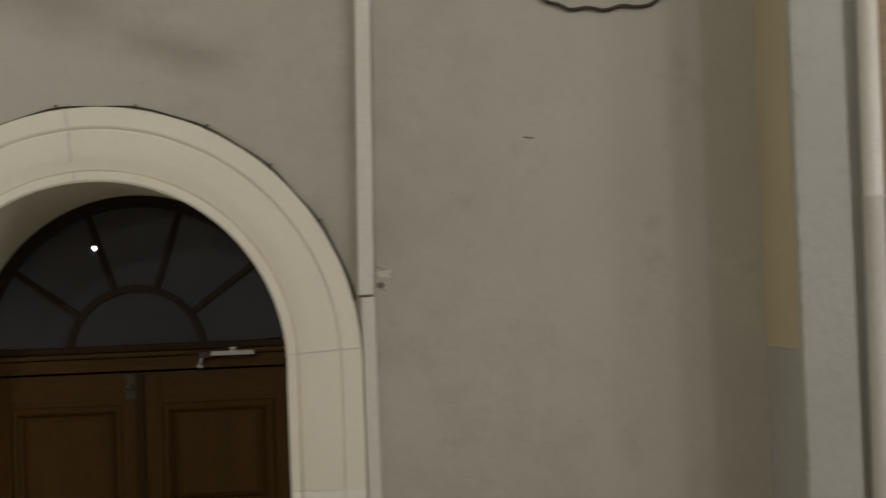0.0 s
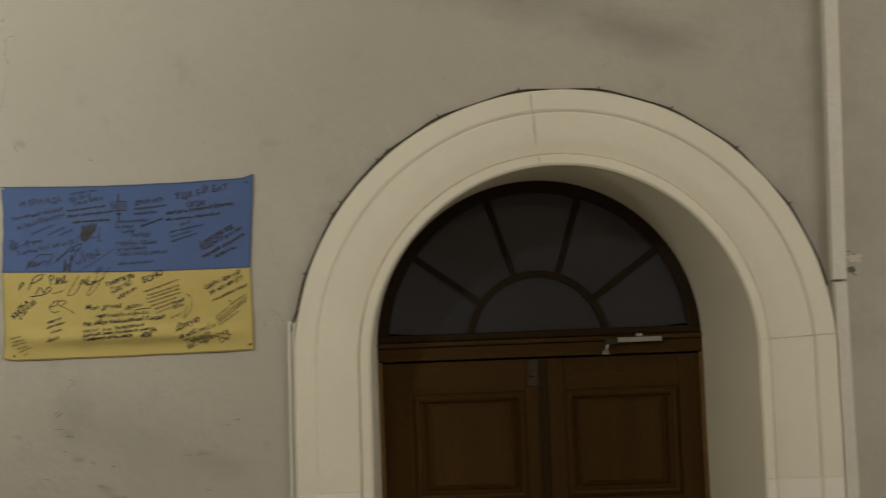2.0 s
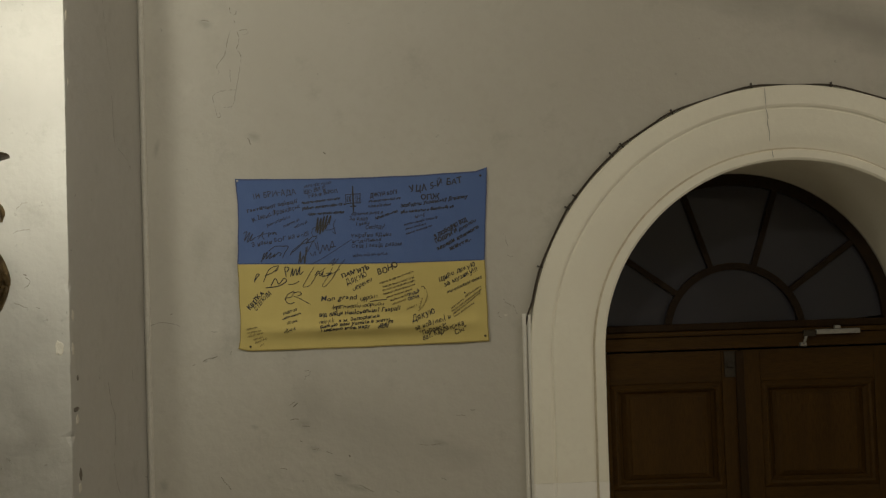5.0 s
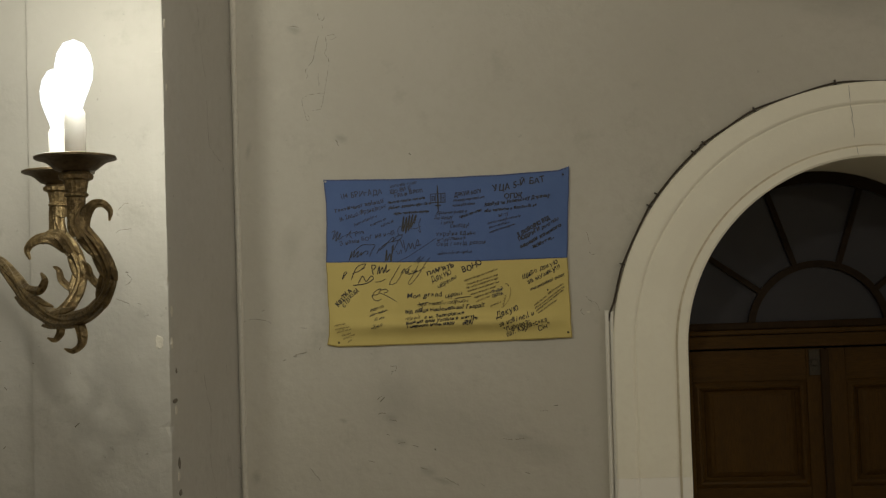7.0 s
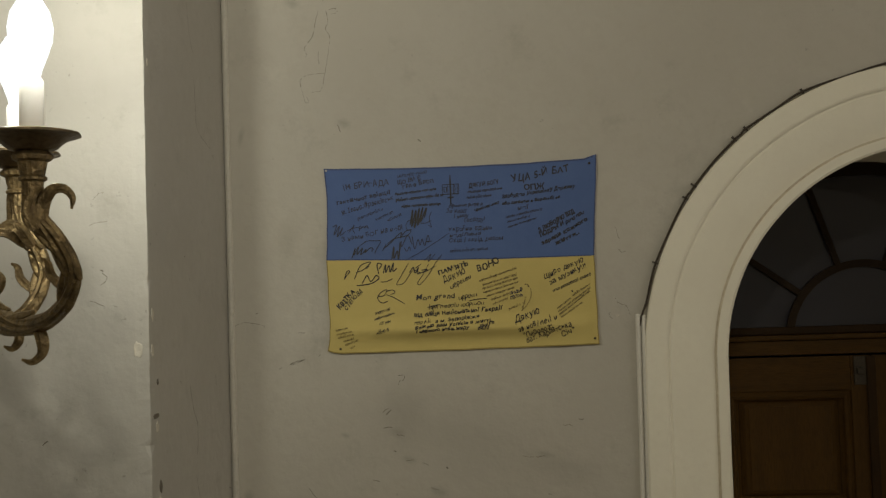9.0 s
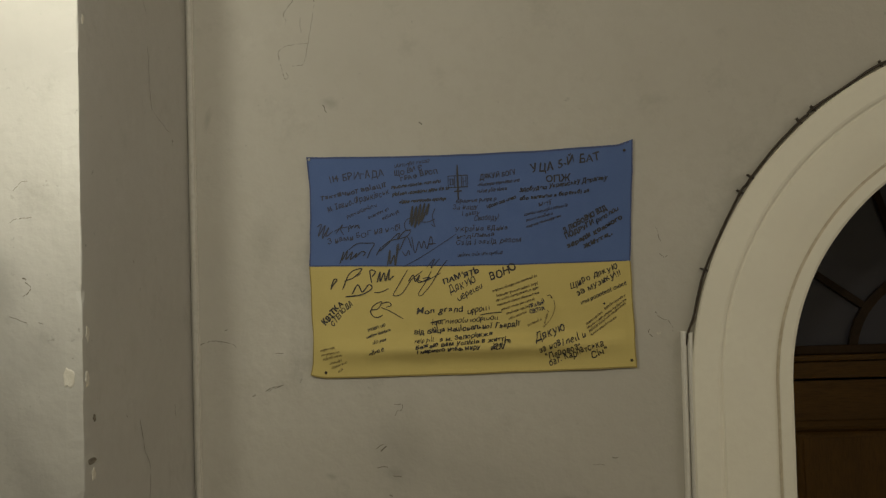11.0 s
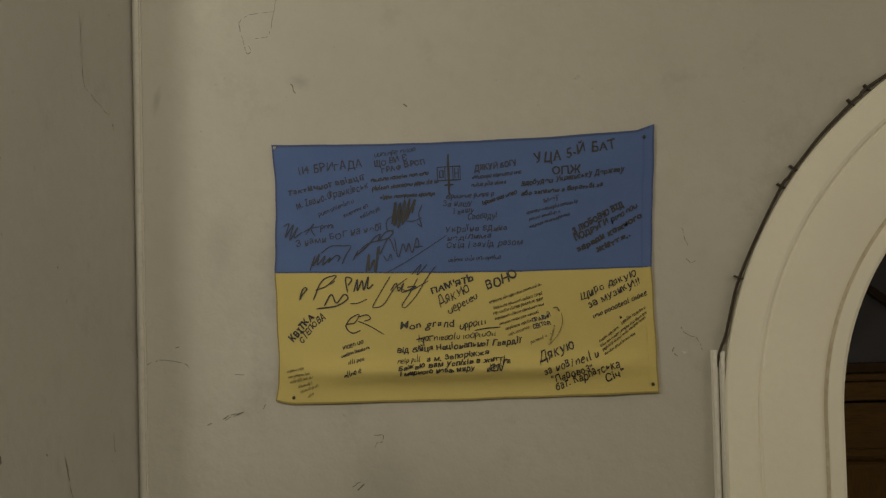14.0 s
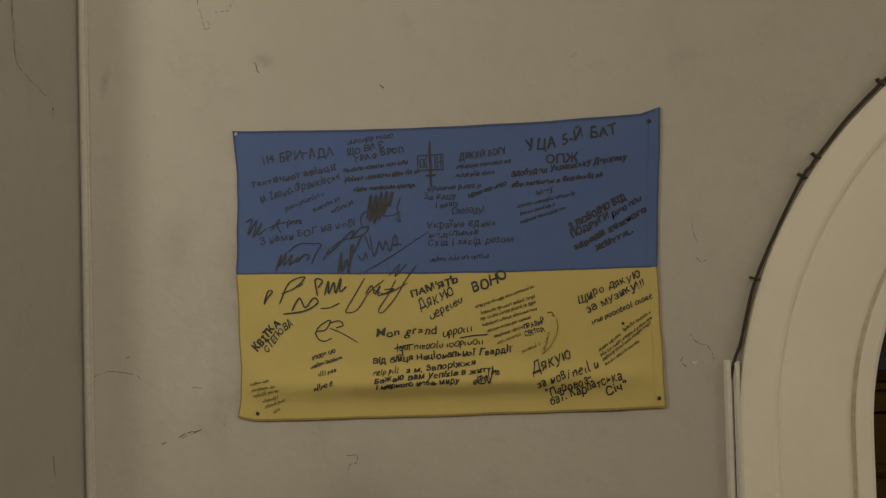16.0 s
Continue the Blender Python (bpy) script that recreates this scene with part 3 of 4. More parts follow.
def flag_at(u, v):
    """A place on the cloth: u across, v down, each 0 to 1."""
    u_, top = min(max(u, 0), 1), v < 0.5
    a, b, c, d, t = (TL, TR, ML, MR, v * 2) if top else (ML, MR, BL, BR, v * 2 - 1)
    x = (a[0] * (1 - u) + b[0] * u) * (1 - t) + (c[0] * (1 - u) + d[0] * u) * t
    z = (a[1] * (1 - u) + b[1] * u) * (1 - t) + (c[1] * (1 - u) + d[1] * u) * t
    z -= 0.010 * math.sin(math.pi * u_) * (1 - v) + 0.004 * math.sin(math.pi * u_ * 1.0) * v * 0.5
    z += 0.0015 * noise.noise((u * 9, v * 3, 1.0))
    x += 0.003 * noise.noise((u * 1.5, v * 9, 5.0))
    if u > 0.955 and v < 0.05:                      # the pulled-up corner
        z += 0.012 * (u - 0.955) / 0.045 * (1 - v / 0.05)
    if u < 0.06 and v > 0.93:                       # the sagging lower corner
        z += 0.010 * (1 - u / 0.06) ** 2 * (v - 0.93) / 0.07
        x -= 0.004 * (1 - u / 0.06) * (v - 0.93) / 0.07
    x += 0.004 * math.sin(v * 9.0) * max(0.0, 0.08 - u) / 0.08
    fold = 0.028 * math.exp(-((v - 0.880) / 0.042) ** 2) * math.sin(math.pi * u_) ** 0.8
    fold += 0.003 * math.exp(-((v - 0.70) / 0.02) ** 2) * max(0.0, u_ - 0.55)
    y = 0.006 + fold + 0.0045 * noise.noise((u * 4, v * 3, 2.0)) + 0.0032 * noise.noise((u * 11, v * 5, 9.0)) + 0.0012 * noise.noise((u * 26, v * 9, 3.0)) + 0.0025 * noise.noise((u * 2 + v * 5, v * 1.5 - u, 4.0)) + 0.0012 * max(0.0, 0.12 - u) / 0.12 * math.sin(v * 40) + 0.004 * math.sin(math.pi * v) * math.sin(math.pi * u_)
    return Vector((x, WALL - max(y, 0.0025), z))


def cloth(u0, u1, v0, v1, nu, nv, lift=0.0):
    bm = bmesh.new()
    sheets = []
    for back in (lift, lift - 0.0016):
        sheets.append([[bm.verts.new(flag_at(u0 + (u1 - u0) * i / nu, v0 + (v1 - v0) * j / nv) - Vector((0, back, 0))) for i in range(nu + 1)] for j in range(nv + 1)])
    for s in sheets:
        for j in range(nv):
            for i in range(nu):
                bm.faces.new((s[j][i], s[j][i + 1], s[j + 1][i + 1], s[j + 1][i]))
    f, b = sheets
    rim = [(0, i) for i in range(nu + 1)] + [(j, nu) for j in range(1, nv + 1)] + [(nv, i) for i in range(nu - 1, -1, -1)] + [(j, 0) for j in range(nv - 1, 0, -1)]
    for p, q in zip(rim, rim[1:] + rim[:1]):
        bm.faces.new((f[p[0]][p[1]], f[q[0]][q[1]], b[q[0]][q[1]], b[p[0]][p[1]]))
    return bm


blue = part("blue_field", cloth(0, 1, 0, 0.5, 90, 40), BLUE, flag, "blue upper half of the flag", True)
yellow = part("yellow_field", cloth(0, 1, 0.5005, 1, 90, 44), YELLOW, flag, "yellow lower half of the flag", True)
part("hem", cloth(0, 0.0045, 0, 0.5, 3, 40, 0.0012), HEM_B, flag, "", True)
part("hem", cloth(0.975, 0.9955, 0, 0.5, 3, 40, 0.0012), BLUE, flag, "", True)
part("hem", cloth(0.996, 1, 0, 0.5, 2, 40, 0.0012), HEM_B, flag, "", True)
part("hem", cloth(0, 1, 0.0, 0.008, 90, 2, 0.0012), HEM_B, flag, "", True)
part("seam", cloth(0, 1, 0.496, 0.5015, 90, 2, 0.0012), HEM_B, flag, "dark stitched seam between the halves", True)
part("hem", cloth(0, 1, 0.978, 1, 90, 2, 0.0012), YELLOW, flag, "", True)
part("hem", cloth(0.978, 1, 0.5, 1, 3, 40, 0.0012), YELLOW, flag, "", True)
part("hem", cloth(0, 1, 0.993, 1, 90, 1, 0.0018), HEM_Y, flag, "", True)
part("hem", cloth(0, 0.003, 0.5, 1, 1, 40, 0.0016), HEM_Y, flag, "", True)
part("hem", cloth(0.9965, 1, 0.5, 1, 1, 40, 0.0018), HEM_Y, flag, "", True)
for u, v in ((0.008, 0.012), (0.975, 0.03), (0.045, 0.975), (0.985, 0.965)):
    bm = bmesh.new()
    c = flag_at(u, v)
    bmesh.ops.create_uvsphere(bm, u_segments=10, v_segments=6, radius=0.0042)
    bmesh.ops.transform(bm, verts=bm.verts, matrix=Matrix.Translation(c - Vector((0, 0.002, 0))) @ Matrix.Diagonal((1, 0.5, 1, 1)))
    part("nail", bm, STEEL if u < 0.01 else IRON, flag, "small nail head", True)


# ---------------------------------------------------------------- the wall sconce
def candle_unit(sc, cx, cy, z):
    """Pan, sleeve, bulb and fluted cup of one light; z is the pan's rim."""
    cup = bmesh.new()
    turned(cup, cx, cy, [(0.001, z - 0.034), (0.030, z - 0.036), (0.038, z - 0.044), (0.036, z - 0.052), (0.027, z - 0.056), (0.025, z - 0.066), (0.022, z - 0.082), (0.026, z - 0.086), (0.026, z - 0.091), (0.020, z - 0.094), (0.019, z - 0.12), (0.001, z - 0.12)], 32, 0.035, 16)
    holder = part("candle_holder", cup, BRONZE, sc, "fluted bronze cup of one light", True)
    pan = bmesh.new()
    turned(pan, cx, cy, [(0.001, z - 0.002), (0.03, z - 0.003), (0.084, z + 0.001), (0.090, z - 0.001), (0.0905, z - 0.006), (0.072, z - 0.011), (0.058, z - 0.020), (0.046, z - 0.031), (0.030, z - 0.036), (0.001, z - 0.036)], 36, 0.012, 12)
    part("drip_pan", pan, IRON_BRONZE, holder, "dark bronze drip pan", True)
    sleeve = bmesh.new()
    turned(sleeve, cx, cy, [(0.001, z - 0.001), (0.0235, z - 0.001), (0.0235, z + 0.10), (0.019, z + 0.108), (0.001, z + 0.109)], 24)
    part("candle_sleeve", sleeve, CANDLE, holder, "white imitation candle sleeve", True)
    base = bmesh.new()
    turned(base, cx, cy, [(0.001, z + 0.104), (0.013, z + 0.105), (0.0135, z + 0.124), (0.0165, z + 0.136), (0.020, z + 0.142), (0.019, z + 0.1425), (0.001, z + 0.141)], 24)
    part("bulb_base", base, CANDLE, holder, "white plastic bulb housing", True)
    core = bmesh.new()
    turned(core, cx, cy, [(0.001, z + 0.1432), (0.017, z + 0.144), (0.026, z + 0.160), (0.028, z + 0.185), (0.025, z + 0.212), (0.016, z + 0.234), (0.001, z + 0.242)], 24)
    core = part("bulb", core, GLOW, holder, "glowing white lamp bulb", True)
    core.visible_shadow = False
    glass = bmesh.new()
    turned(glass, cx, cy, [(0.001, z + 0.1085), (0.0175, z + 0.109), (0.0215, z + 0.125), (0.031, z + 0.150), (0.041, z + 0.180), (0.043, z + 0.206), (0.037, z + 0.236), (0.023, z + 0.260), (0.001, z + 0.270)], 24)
    glass = part("bulb_glass", glass, FROST_HALO, holder, "frosted glass envelope with the bulb's halo painted in", True)
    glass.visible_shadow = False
    return Vector((cx, cy, z + 0.186))


IRON_BRONZE = material("dark_bronze", (0.16, 0.115, 0.06), 0.45, (0.06, 0.045, 0.028), 18, 90, 0.3, metal=0.7)
PLATE_X = -4.42
FRONT = [(-3.611, 2.15, 2.540, 0.019), (-3.611, 2.15, 2.495, 0.020), (-3.606, 2.15, 2.455, 0.023), (-3.575, 2.17, 2.412, 0.024), (-3.557, 2.20, 2.358, 0.021), (-3.588, 2.25, 2.303, 0.022), (-3.672, 2.33, 2.257, 0.026), (-3.788, 2.43, 2.248, 0.030), (-3.904, 2.53, 2.296, 0.030), (-3.998, 2.62, 2.365, 0.027), (-4.083, 2.70, 2.414, 0.024), (-4.22, 2.84, 2.435, 0.028), (PLATE_X + 0.06, 2.99, 2.42, 0.036)]
BACK = [(-3.807, 2.485, 2.572, 0.020), (-3.811, 2.485, 2.510, 0.020), (-3.805, 2.485, 2.468, 0.023), (-3.770, 2.485, 2.429, 0.024), (-3.747, 2.48, 2.374, 0.022), (-3.750, 2.47, 2.323, 0.022), (-3.769, 2.45, 2.278, 0.024), (-3.80, 2.44, 2.254, 0.022)]


def slimmer(rows):
    """Full stems under the cups, then slender scrolls."""
    return [(x, y, z, r * (0.92 if i < 2 else 0.84 if i == 2 else 0.68)) for i, (x, y, z, r) in enumerate(rows)]


def curl(sc, pts, flat=0.6):
    bm = bmesh.new()
    tube(bm, [(x, y, z, r * 0.74) for x, y, z, r in pts], 20, 8, 0.16, flat, 5, 0.03)
    part("leaf_scroll", bm, BRONZE, sc, "", True)


def sconce():
    sc = empty("wall_sconce", (PLATE_X, PIL_Y, 2.42), "aged gilt bronze scrolled wall sconce with lit candle bulbs", "wall lamp")
    bm = bmesh.new()
    tube(bm, slimmer(FRONT), 30, 10, 0.13, 1.0, 5, 0.10)
    front = part("arm", bm, BRONZE, sc, "scrolled bronze arm with leaf ornament", True)
    bm = bmesh.new()
    tube(bm, slimmer(BACK), 30, 10, 0.13, 1.0, 5, 0.12)
    rear = part("arm", bm, BRONZE, sc, "scrolled bronze arm with leaf ornament", True)
    # leaf tips
    curl(front, [(-3.592, 2.145, 2.44, 0.012), (-3.588, 2.145, 2.482, 0.016), (-3.570, 2.145, 2.506, 0.014), (-3.546, 2.145, 2.507, 0.011), (-3.530, 2.145, 2.490, 0.008), (-3.532, 2.145, 2.468, 0.003)])
    curl(front, [(-3.595, 2.13, 2.43, 0.010), (-3.608, 2.125, 2.47, 0.013), (-3.598, 2.13, 2.50, 0.009), (-3.583, 2.13, 2.51, 0.004)])
    curl(rear, [(-3.770, 2.44, 2.425, 0.016), (-3.790, 2.40, 2.450, 0.019), (-3.822, 2.39, 2.448, 0.016), (-3.846, 2.39, 2.426, 0.011), (-3.840, 2.39, 2.400, 0.004)])
    curl(rear, [(-3.755, 2.44, 2.418, 0.014), (-3.770, 2.41, 2.455, 0.017), (-3.794, 2.40, 2.462, 0.013), (-3.812, 2.40, 2.438, 0.005)])
    curl(front, [(-3.705, 2.36, 2.245, 0.016), (-3.690, 2.35, 2.215, 0.017), (-3.692, 2.35, 2.187, 0.013), (-3.714, 2.35, 2.170, 0.009), (-3.737, 2.35, 2.176, 0.003)])
    curl(front, [(-3.785, 2.44, 2.237, 0.013), (-3.787, 2.44, 2.212, 0.013), (-3.803, 2.44, 2.196, 0.009), (-3.822, 2.44, 2.202, 0.003)])
    curl(front, [(-3.597, 2.26, 2.315, 0.012), (-3.632, 2.27, 2.345, 0.012), (-3.640, 2.27, 2.372, 0.009), (-3.652, 2.27, 2.384, 0.003)])
    curl(rear, [(-3.757, 2.46, 2.318, 0.012), (-3.790, 2.46, 2.346, 0.012), (-3.798, 2.46, 2.373, 0.009), (-3.812, 2.46, 2.384, 0.003)])
    curl(front, [(-3.965, 2.585, 2.345, 0.018), (-3.915, 2.54, 2.328, 0.016), (-3.868, 2.50, 2.326, 0.015), (-3.850, 2.49, 2.350, 0.011), (-3.864, 2.50, 2.370, 0.004)])
    # pointed leaves that sheathe the arms
    for arm, rows, picks in ((front, FRONT, (2, 3, 4, 5, 7, 8)), (rear, BACK, (2, 3, 4, 5))):
        for k in picks:
            (x0, y0, z0, r0), (x1, y1, z1, r1) = rows[k], rows[k - 1]
            d = Vector((x1 - x0, y1 - y0, z1 - z0))
            for side in (-1, 1):
                off = Vector((-d.z, 0, d.x)).normalized() * side
                leaf = []
                for f, rad, out in ((-0.5, 0.004, 0.5), (-0.2, 0.009, 0.72), (0.15, 0.010, 0.86), (0.5, 0.007, 1.0), (0.75, 0.003, 1.22)):
                    p = Vector((x0, y0, z0)) + d * f + off * r0 * out * 0.62 + Vector((0, -r0 * (0.80 - 0.4 * out), 0))
                    leaf.append((*p, rad))
                bm = bmesh.new()
                tube(bm, leaf, 8, 4, 0.0, 0.6)
                part("leaf", bm, BRONZE, arm, "", True)
    # raised veins along the arms
    for k, r in ((0, 0.007), (1, 0.006), (2, 0.005)):
        bm = bmesh.new()
        line = [(x + 0.007 * math.sin(i * 1.3 + k * 2), y - rad * 0.66, z + 0.008 * math.cos(i * 1.1 + k * 2.1), r) for i, (x, y, z, rad) in enumerate(FRONT[2:-1])]
        tube(bm, line, 6, 6)
        part("leaf_vein", bm, BRONZE, front, "", True)
    bm = bmesh.new()
    tube(bm, [(x, y - rad * 0.66, z + 0.006 * math.cos(i * 1.4), 0.006) for i, (x, y, z, rad) in enumerate(BACK[1:])], 6, 6)
    part("leaf_vein", bm, BRONZE, rear, "", True)
    bm = bmesh.new()
    turned(bm, 0, 0, [(0.001, 0.05), (0.05, 0.05), (0.075, 0.03), (0.10, 0.028), (0.12, 0.012), (0.125, -0.011), (0.001, -0.011)], 32, 0.03, 8)
    bmesh.ops.transform(bm, verts=bm.verts, matrix=Matrix.Translation((PLATE_X, PIL_Y, 2.42)) @ Matrix.Rotation(radians(90), 4, "X"))
    part("back_plate", bm, BRONZE, sc, "round bronze back plate", True)
    spots = [candle_unit(sc, -3.611, 2.15, 2.618), candle_unit(sc, -3.805, 2.485, 2.632)]
    return sc, spots


sconce_one, spots = sconce()
for p in spots:
    bulb_lamp(p)


# ---------------------------------------------------------------- writing on the flag
WORDS = [
    ("114 БРИГАДА", 65, 118, 244, 91, 18, "A", 1),
    ("тактичної авіації", 37, 198, 248, 140, 12, "A", 1),
    ("м. Івано-Франківськ", 59, 252, 258, 174, 14, "A", 2),
    ("ЩО ВИ Є", 273, 89, 362, 68, 14, "A", 1),
    ("ГРАФ ВРСП", 292, 115, 410, 82, 13, "A", 1),
    ("З нами БОГ на небі", 54, 403, 287, 330, 13, "A", 2),
    ("УЦА 5-Й БАТ", 696, 97, 905, 60, 21, "B", 1),
    ("ОПЖ", 738, 143, 814, 135, 19, "B", 1),
    ("ДЯКУЙ БОГУ", 537, 117, 650, 101, 13, "A", 1),
    ("Здобудеш Українську Державу", 658, 181, 924, 146, 10, "B", 2),
    ("або загинеш в боротьбі за", 659, 218, 871, 196, 8, "B", 2),
    ("неї", 715, 251, 759, 239, 11, "A", 2),
]
WORDS += [
    ("За нашу", 451, 248, 530, 248, 11, "A", 2),
    ("і вашу", 478, 280, 534, 271, 10, "A", 2),
    ("Свободу!", 514, 302, 594, 296, 12, "A", 2),
    ("Україна єдина", 457, 349, 622, 342, 12, "C", 2),
    ("неділима", 459, 380, 580, 370, 10, "C", 2),
    ("Схід і захід разом", 457, 410, 662, 398, 11, "C", 2),
    ("З ЛЮБОВ'Ю ВІД", 796, 369, 927, 274, 13, "B", 1),
    ("ПОДРУГИ", 801, 395, 888, 335, 13, "B", 1),
    ("заради кожного", 808, 438, 975, 316, 12, "B", 1),
    ("життя..", 857, 440, 946, 385, 12, "B", 1),
    ("ПАМ'ЯТЬ", 418, 583, 534, 537, 16, "B", 1),
    ("ДЯКУЮ", 440, 632, 522, 573, 16, "B", 2),
]
WORDS += [
    ("ВОНО", 564, 570, 649, 526, 20, "B", 1),
    ("КВІТКА", 45, 767, 101, 669, 14, "B", 1),
    ("СТЕПОВА", 69, 772, 132, 669, 13, "B", 2),
    ("Mon grand", 332, 723, 479, 709, 15, "B", 2),
    ("Від бійця Національної Гвардії", 323, 810, 652, 783, 11, "B", 2),
    ("з м. Запоріжжя", 402, 848, 566, 821, 10, "B", 2),
    ("Бажаю Вам успіхів в житті", 328, 876, 608, 848, 9, "B", 2),
    ("і мирного неба, миру", 331, 897, 528, 882, 9, "B", 2),
    ("Щиро дякую", 811, 622, 960, 529, 15, "B", 2),
    ("за музику!!!", 833, 660, 969, 561, 14, "B", 2),
    ("ПРАВИЙ", 682, 706, 732, 686, 10, "C", 1),
    ("СЕКТОР!", 684, 732, 730, 713, 10, "C", 1),
]
WORDS += [
    ("Дякую", 698, 863, 791, 810, 20, "B", 2),
    ("за нові", 709, 915, 784, 879, 17, "B", 2),
    ("\"Паровоз\"", 728, 946, 836, 898, 15, "B", 2),
    ("бат. Карпатська", 735, 974, 905, 888, 16, "B", 2),
    ("Січ\"", 865, 947, 915, 922, 15, "B", 2),
]
SCRAWLS = [
    (274, 53, 388, 30, 13, "A", 2.6),
    (120, 281, 215, 228, 10, "A", 2.6),
    (187, 286, 251, 246, 10, "A", 2.6),
    (231, 290, 286, 255, 9, "A", 2.6),
    (264, 149, 418, 124, 9, "B", 3.8),
    (266, 182, 444, 156, 10, "B", 3.8),
    (287, 215, 436, 204, 9, "B", 3.8),
    (123, 333, 169, 323, 14, "B", 3.0),
    (530, 147, 659, 134, 9, "A", 3),
    (529, 176, 622, 168, 9, "A", 3),
    (462, 220, 587, 212, 11, "A", 3),
    (557, 246, 646, 208, 9, "B", 3.6),
    (672, 288, 806, 251, 8, "A", 2.4),
    (679, 312, 761, 285, 7, "A", 2.4),
]
SCRAWLS += [
    (680, 341, 785, 297, 7, "A", 2.4),
    (896, 332, 971, 275, 14, "B", 4.0),
    (463, 460, 609, 451, 10, "C", 2.4),
    (464, 664, 539, 603, 18, "B", 3.6),
    (492, 724, 565, 703, 16, "B", 3.4),
    (380, 769, 588, 751, 15, "B", 3.0),
    (326, 851, 394, 842, 12, "B", 2.6),
    (561, 892, 621, 859, 15, "B", 2.6),
    (179, 795, 238, 769, 11, "B", 2.8),
    (174, 824, 253, 790, 7, "B", 2.8),
    (194, 850, 234, 835, 9, "B", 2.4),
    (186, 901, 231, 880, 11, "B", 3.2),
    (842, 697, 984, 610, 12, "B", 3.0),
    (792, 878, 857, 843, 17, "B", 4.0),
]
SCRAWLS += [
    (571, 626, 710, 558, 7, "E", 1.7),
    (582, 648, 715, 594, 7, "E", 1.7),
    (580, 669, 714, 615, 7, "E", 1.7),
    (584, 689, 714, 638, 6, "E", 1.7),
    (595, 710, 700, 667, 6, "E", 1.6),
    (612, 730, 678, 701, 7, "E", 1.6),
    (619, 753, 675, 725, 7, "D", 1.6),
    (676, 787, 720, 762, 7, "D", 1.6),
    (26, 880, 75, 865, 6, "D", 1.6),
    (30, 901, 89, 886, 6, "D", 1.6),
    (35, 921, 101, 899, 7, "D", 1.7),
    (57, 938, 99, 923, 6, "D", 1.6),
    (64, 958, 114, 932, 7, "D", 1.6),
    (85, 977, 100, 963, 7, "D", 1.6),
]
SCRAWLS += [
    (854, 791, 909, 734, 7, "E", 1.6),
    (913, 725, 978, 664, 7, "E", 1.6),
    (857, 810, 981, 683, 6, "E", 1.6),
    (862, 825, 979, 700, 6, "E", 1.6),
    (867, 841, 949, 762, 6, "E", 1.6),
    (725, 796, 742, 717, 5, "D", 1.5),
]
SIGNED = [
    ("A", 3, [(22, 321), (37, 310), (27, 364), (49, 313), (39, 374), (61, 322), (51, 364), (73, 341)]),
    ("A", 3, [(82, 352), (104, 310), (98, 333), (107, 357)]),
    ("A", 2.6, [(77, 341), (95, 328), (123, 320)]),
    ("B", 5, [(314, 311), (328, 228), (320, 319), (340, 231), (330, 328), (353, 221), (342, 315), (366, 217), (353, 296), (379, 220), (369, 273)]),
    ("A", 2.6, [(320, 334), (303, 335), (299, 310), (308, 288), (326, 284), (351, 301), (374, 302), (394, 290)]),
]
SIGNED += [
    ("A", 2.6, [(397, 241), (387, 274), (390, 305), (394, 325), (382, 313)]),
    ("B", 3.2, [(93, 493), (105, 435), (100, 475), (117, 428), (112, 471), (132, 435), (126, 471), (146, 442), (141, 461), (160, 435), (172, 439), (166, 455)]),
    ("B", 2.6, [(120, 427), (148, 398), (181, 396), (202, 398), (187, 435), (178, 467)]),
    ("B", 2.8, [(207, 452), (222, 414), (217, 432), (243, 401), (264, 367), (282, 350), (275, 380), (297, 343), (317, 341), (301, 367), (253, 384), (225, 414)]),
    ("B", 4.6, [(244, 498), (250, 427), (252, 491), (264, 450), (269, 497), (274, 400)]),
]
SIGNED += [
    ("A", 3.2, [(274, 449), (279, 396), (280, 428), (304, 366), (320, 419)]),
    ("A", 2.8, [(289, 432), (300, 453), (309, 428), (313, 451)]),
    ("A", 3, [(320, 367), (329, 440), (342, 390), (350, 420), (358, 388), (367, 424), (380, 368), (385, 402), (373, 402), (396, 400)]),
    ("A", 2, [(294, 503), (339, 468), (383, 430), (461, 357)]),
    ("A", 2.4, [(366, 508), (391, 469), (380, 511), (407, 468)]),
]
SIGNED += [
    ("B", 3.2, [(62, 600), (73, 561), (83, 562), (70, 584), (62, 605)]),
    ("B", 3.2, [(98, 605), (125, 531), (163, 512), (137, 550), (105, 568)]),
    ("B", 2.6, [(146, 546), (159, 532)]),
    ("B", 4, [(192, 577), (188, 521), (205, 525), (194, 549)]),
    ("B", 4, [(209, 574), (220, 526), (219, 569), (233, 530), (236, 567), (250, 515), (247, 561), (263, 544)]),
]
SIGNED += [
    ("B", 4, [(107, 638), (161, 627), (192, 600), (182, 584), (161, 616), (147, 584), (128, 627)]),
    ("B", 2.6, [(198, 619), (220, 617), (245, 601)]),
    ("B", 2.4, [(308, 515), (284, 570), (261, 624), (264, 635), (288, 623), (318, 563), (354, 522)]),
    ("B", 3.4, [(308, 570), (324, 541), (330, 571), (344, 542), (339, 576), (377, 554), (353, 557)]),
    ("B", 2.4, [(382, 522), (360, 579), (339, 624), (348, 634), (379, 586), (407, 520), (431, 473)]),
]
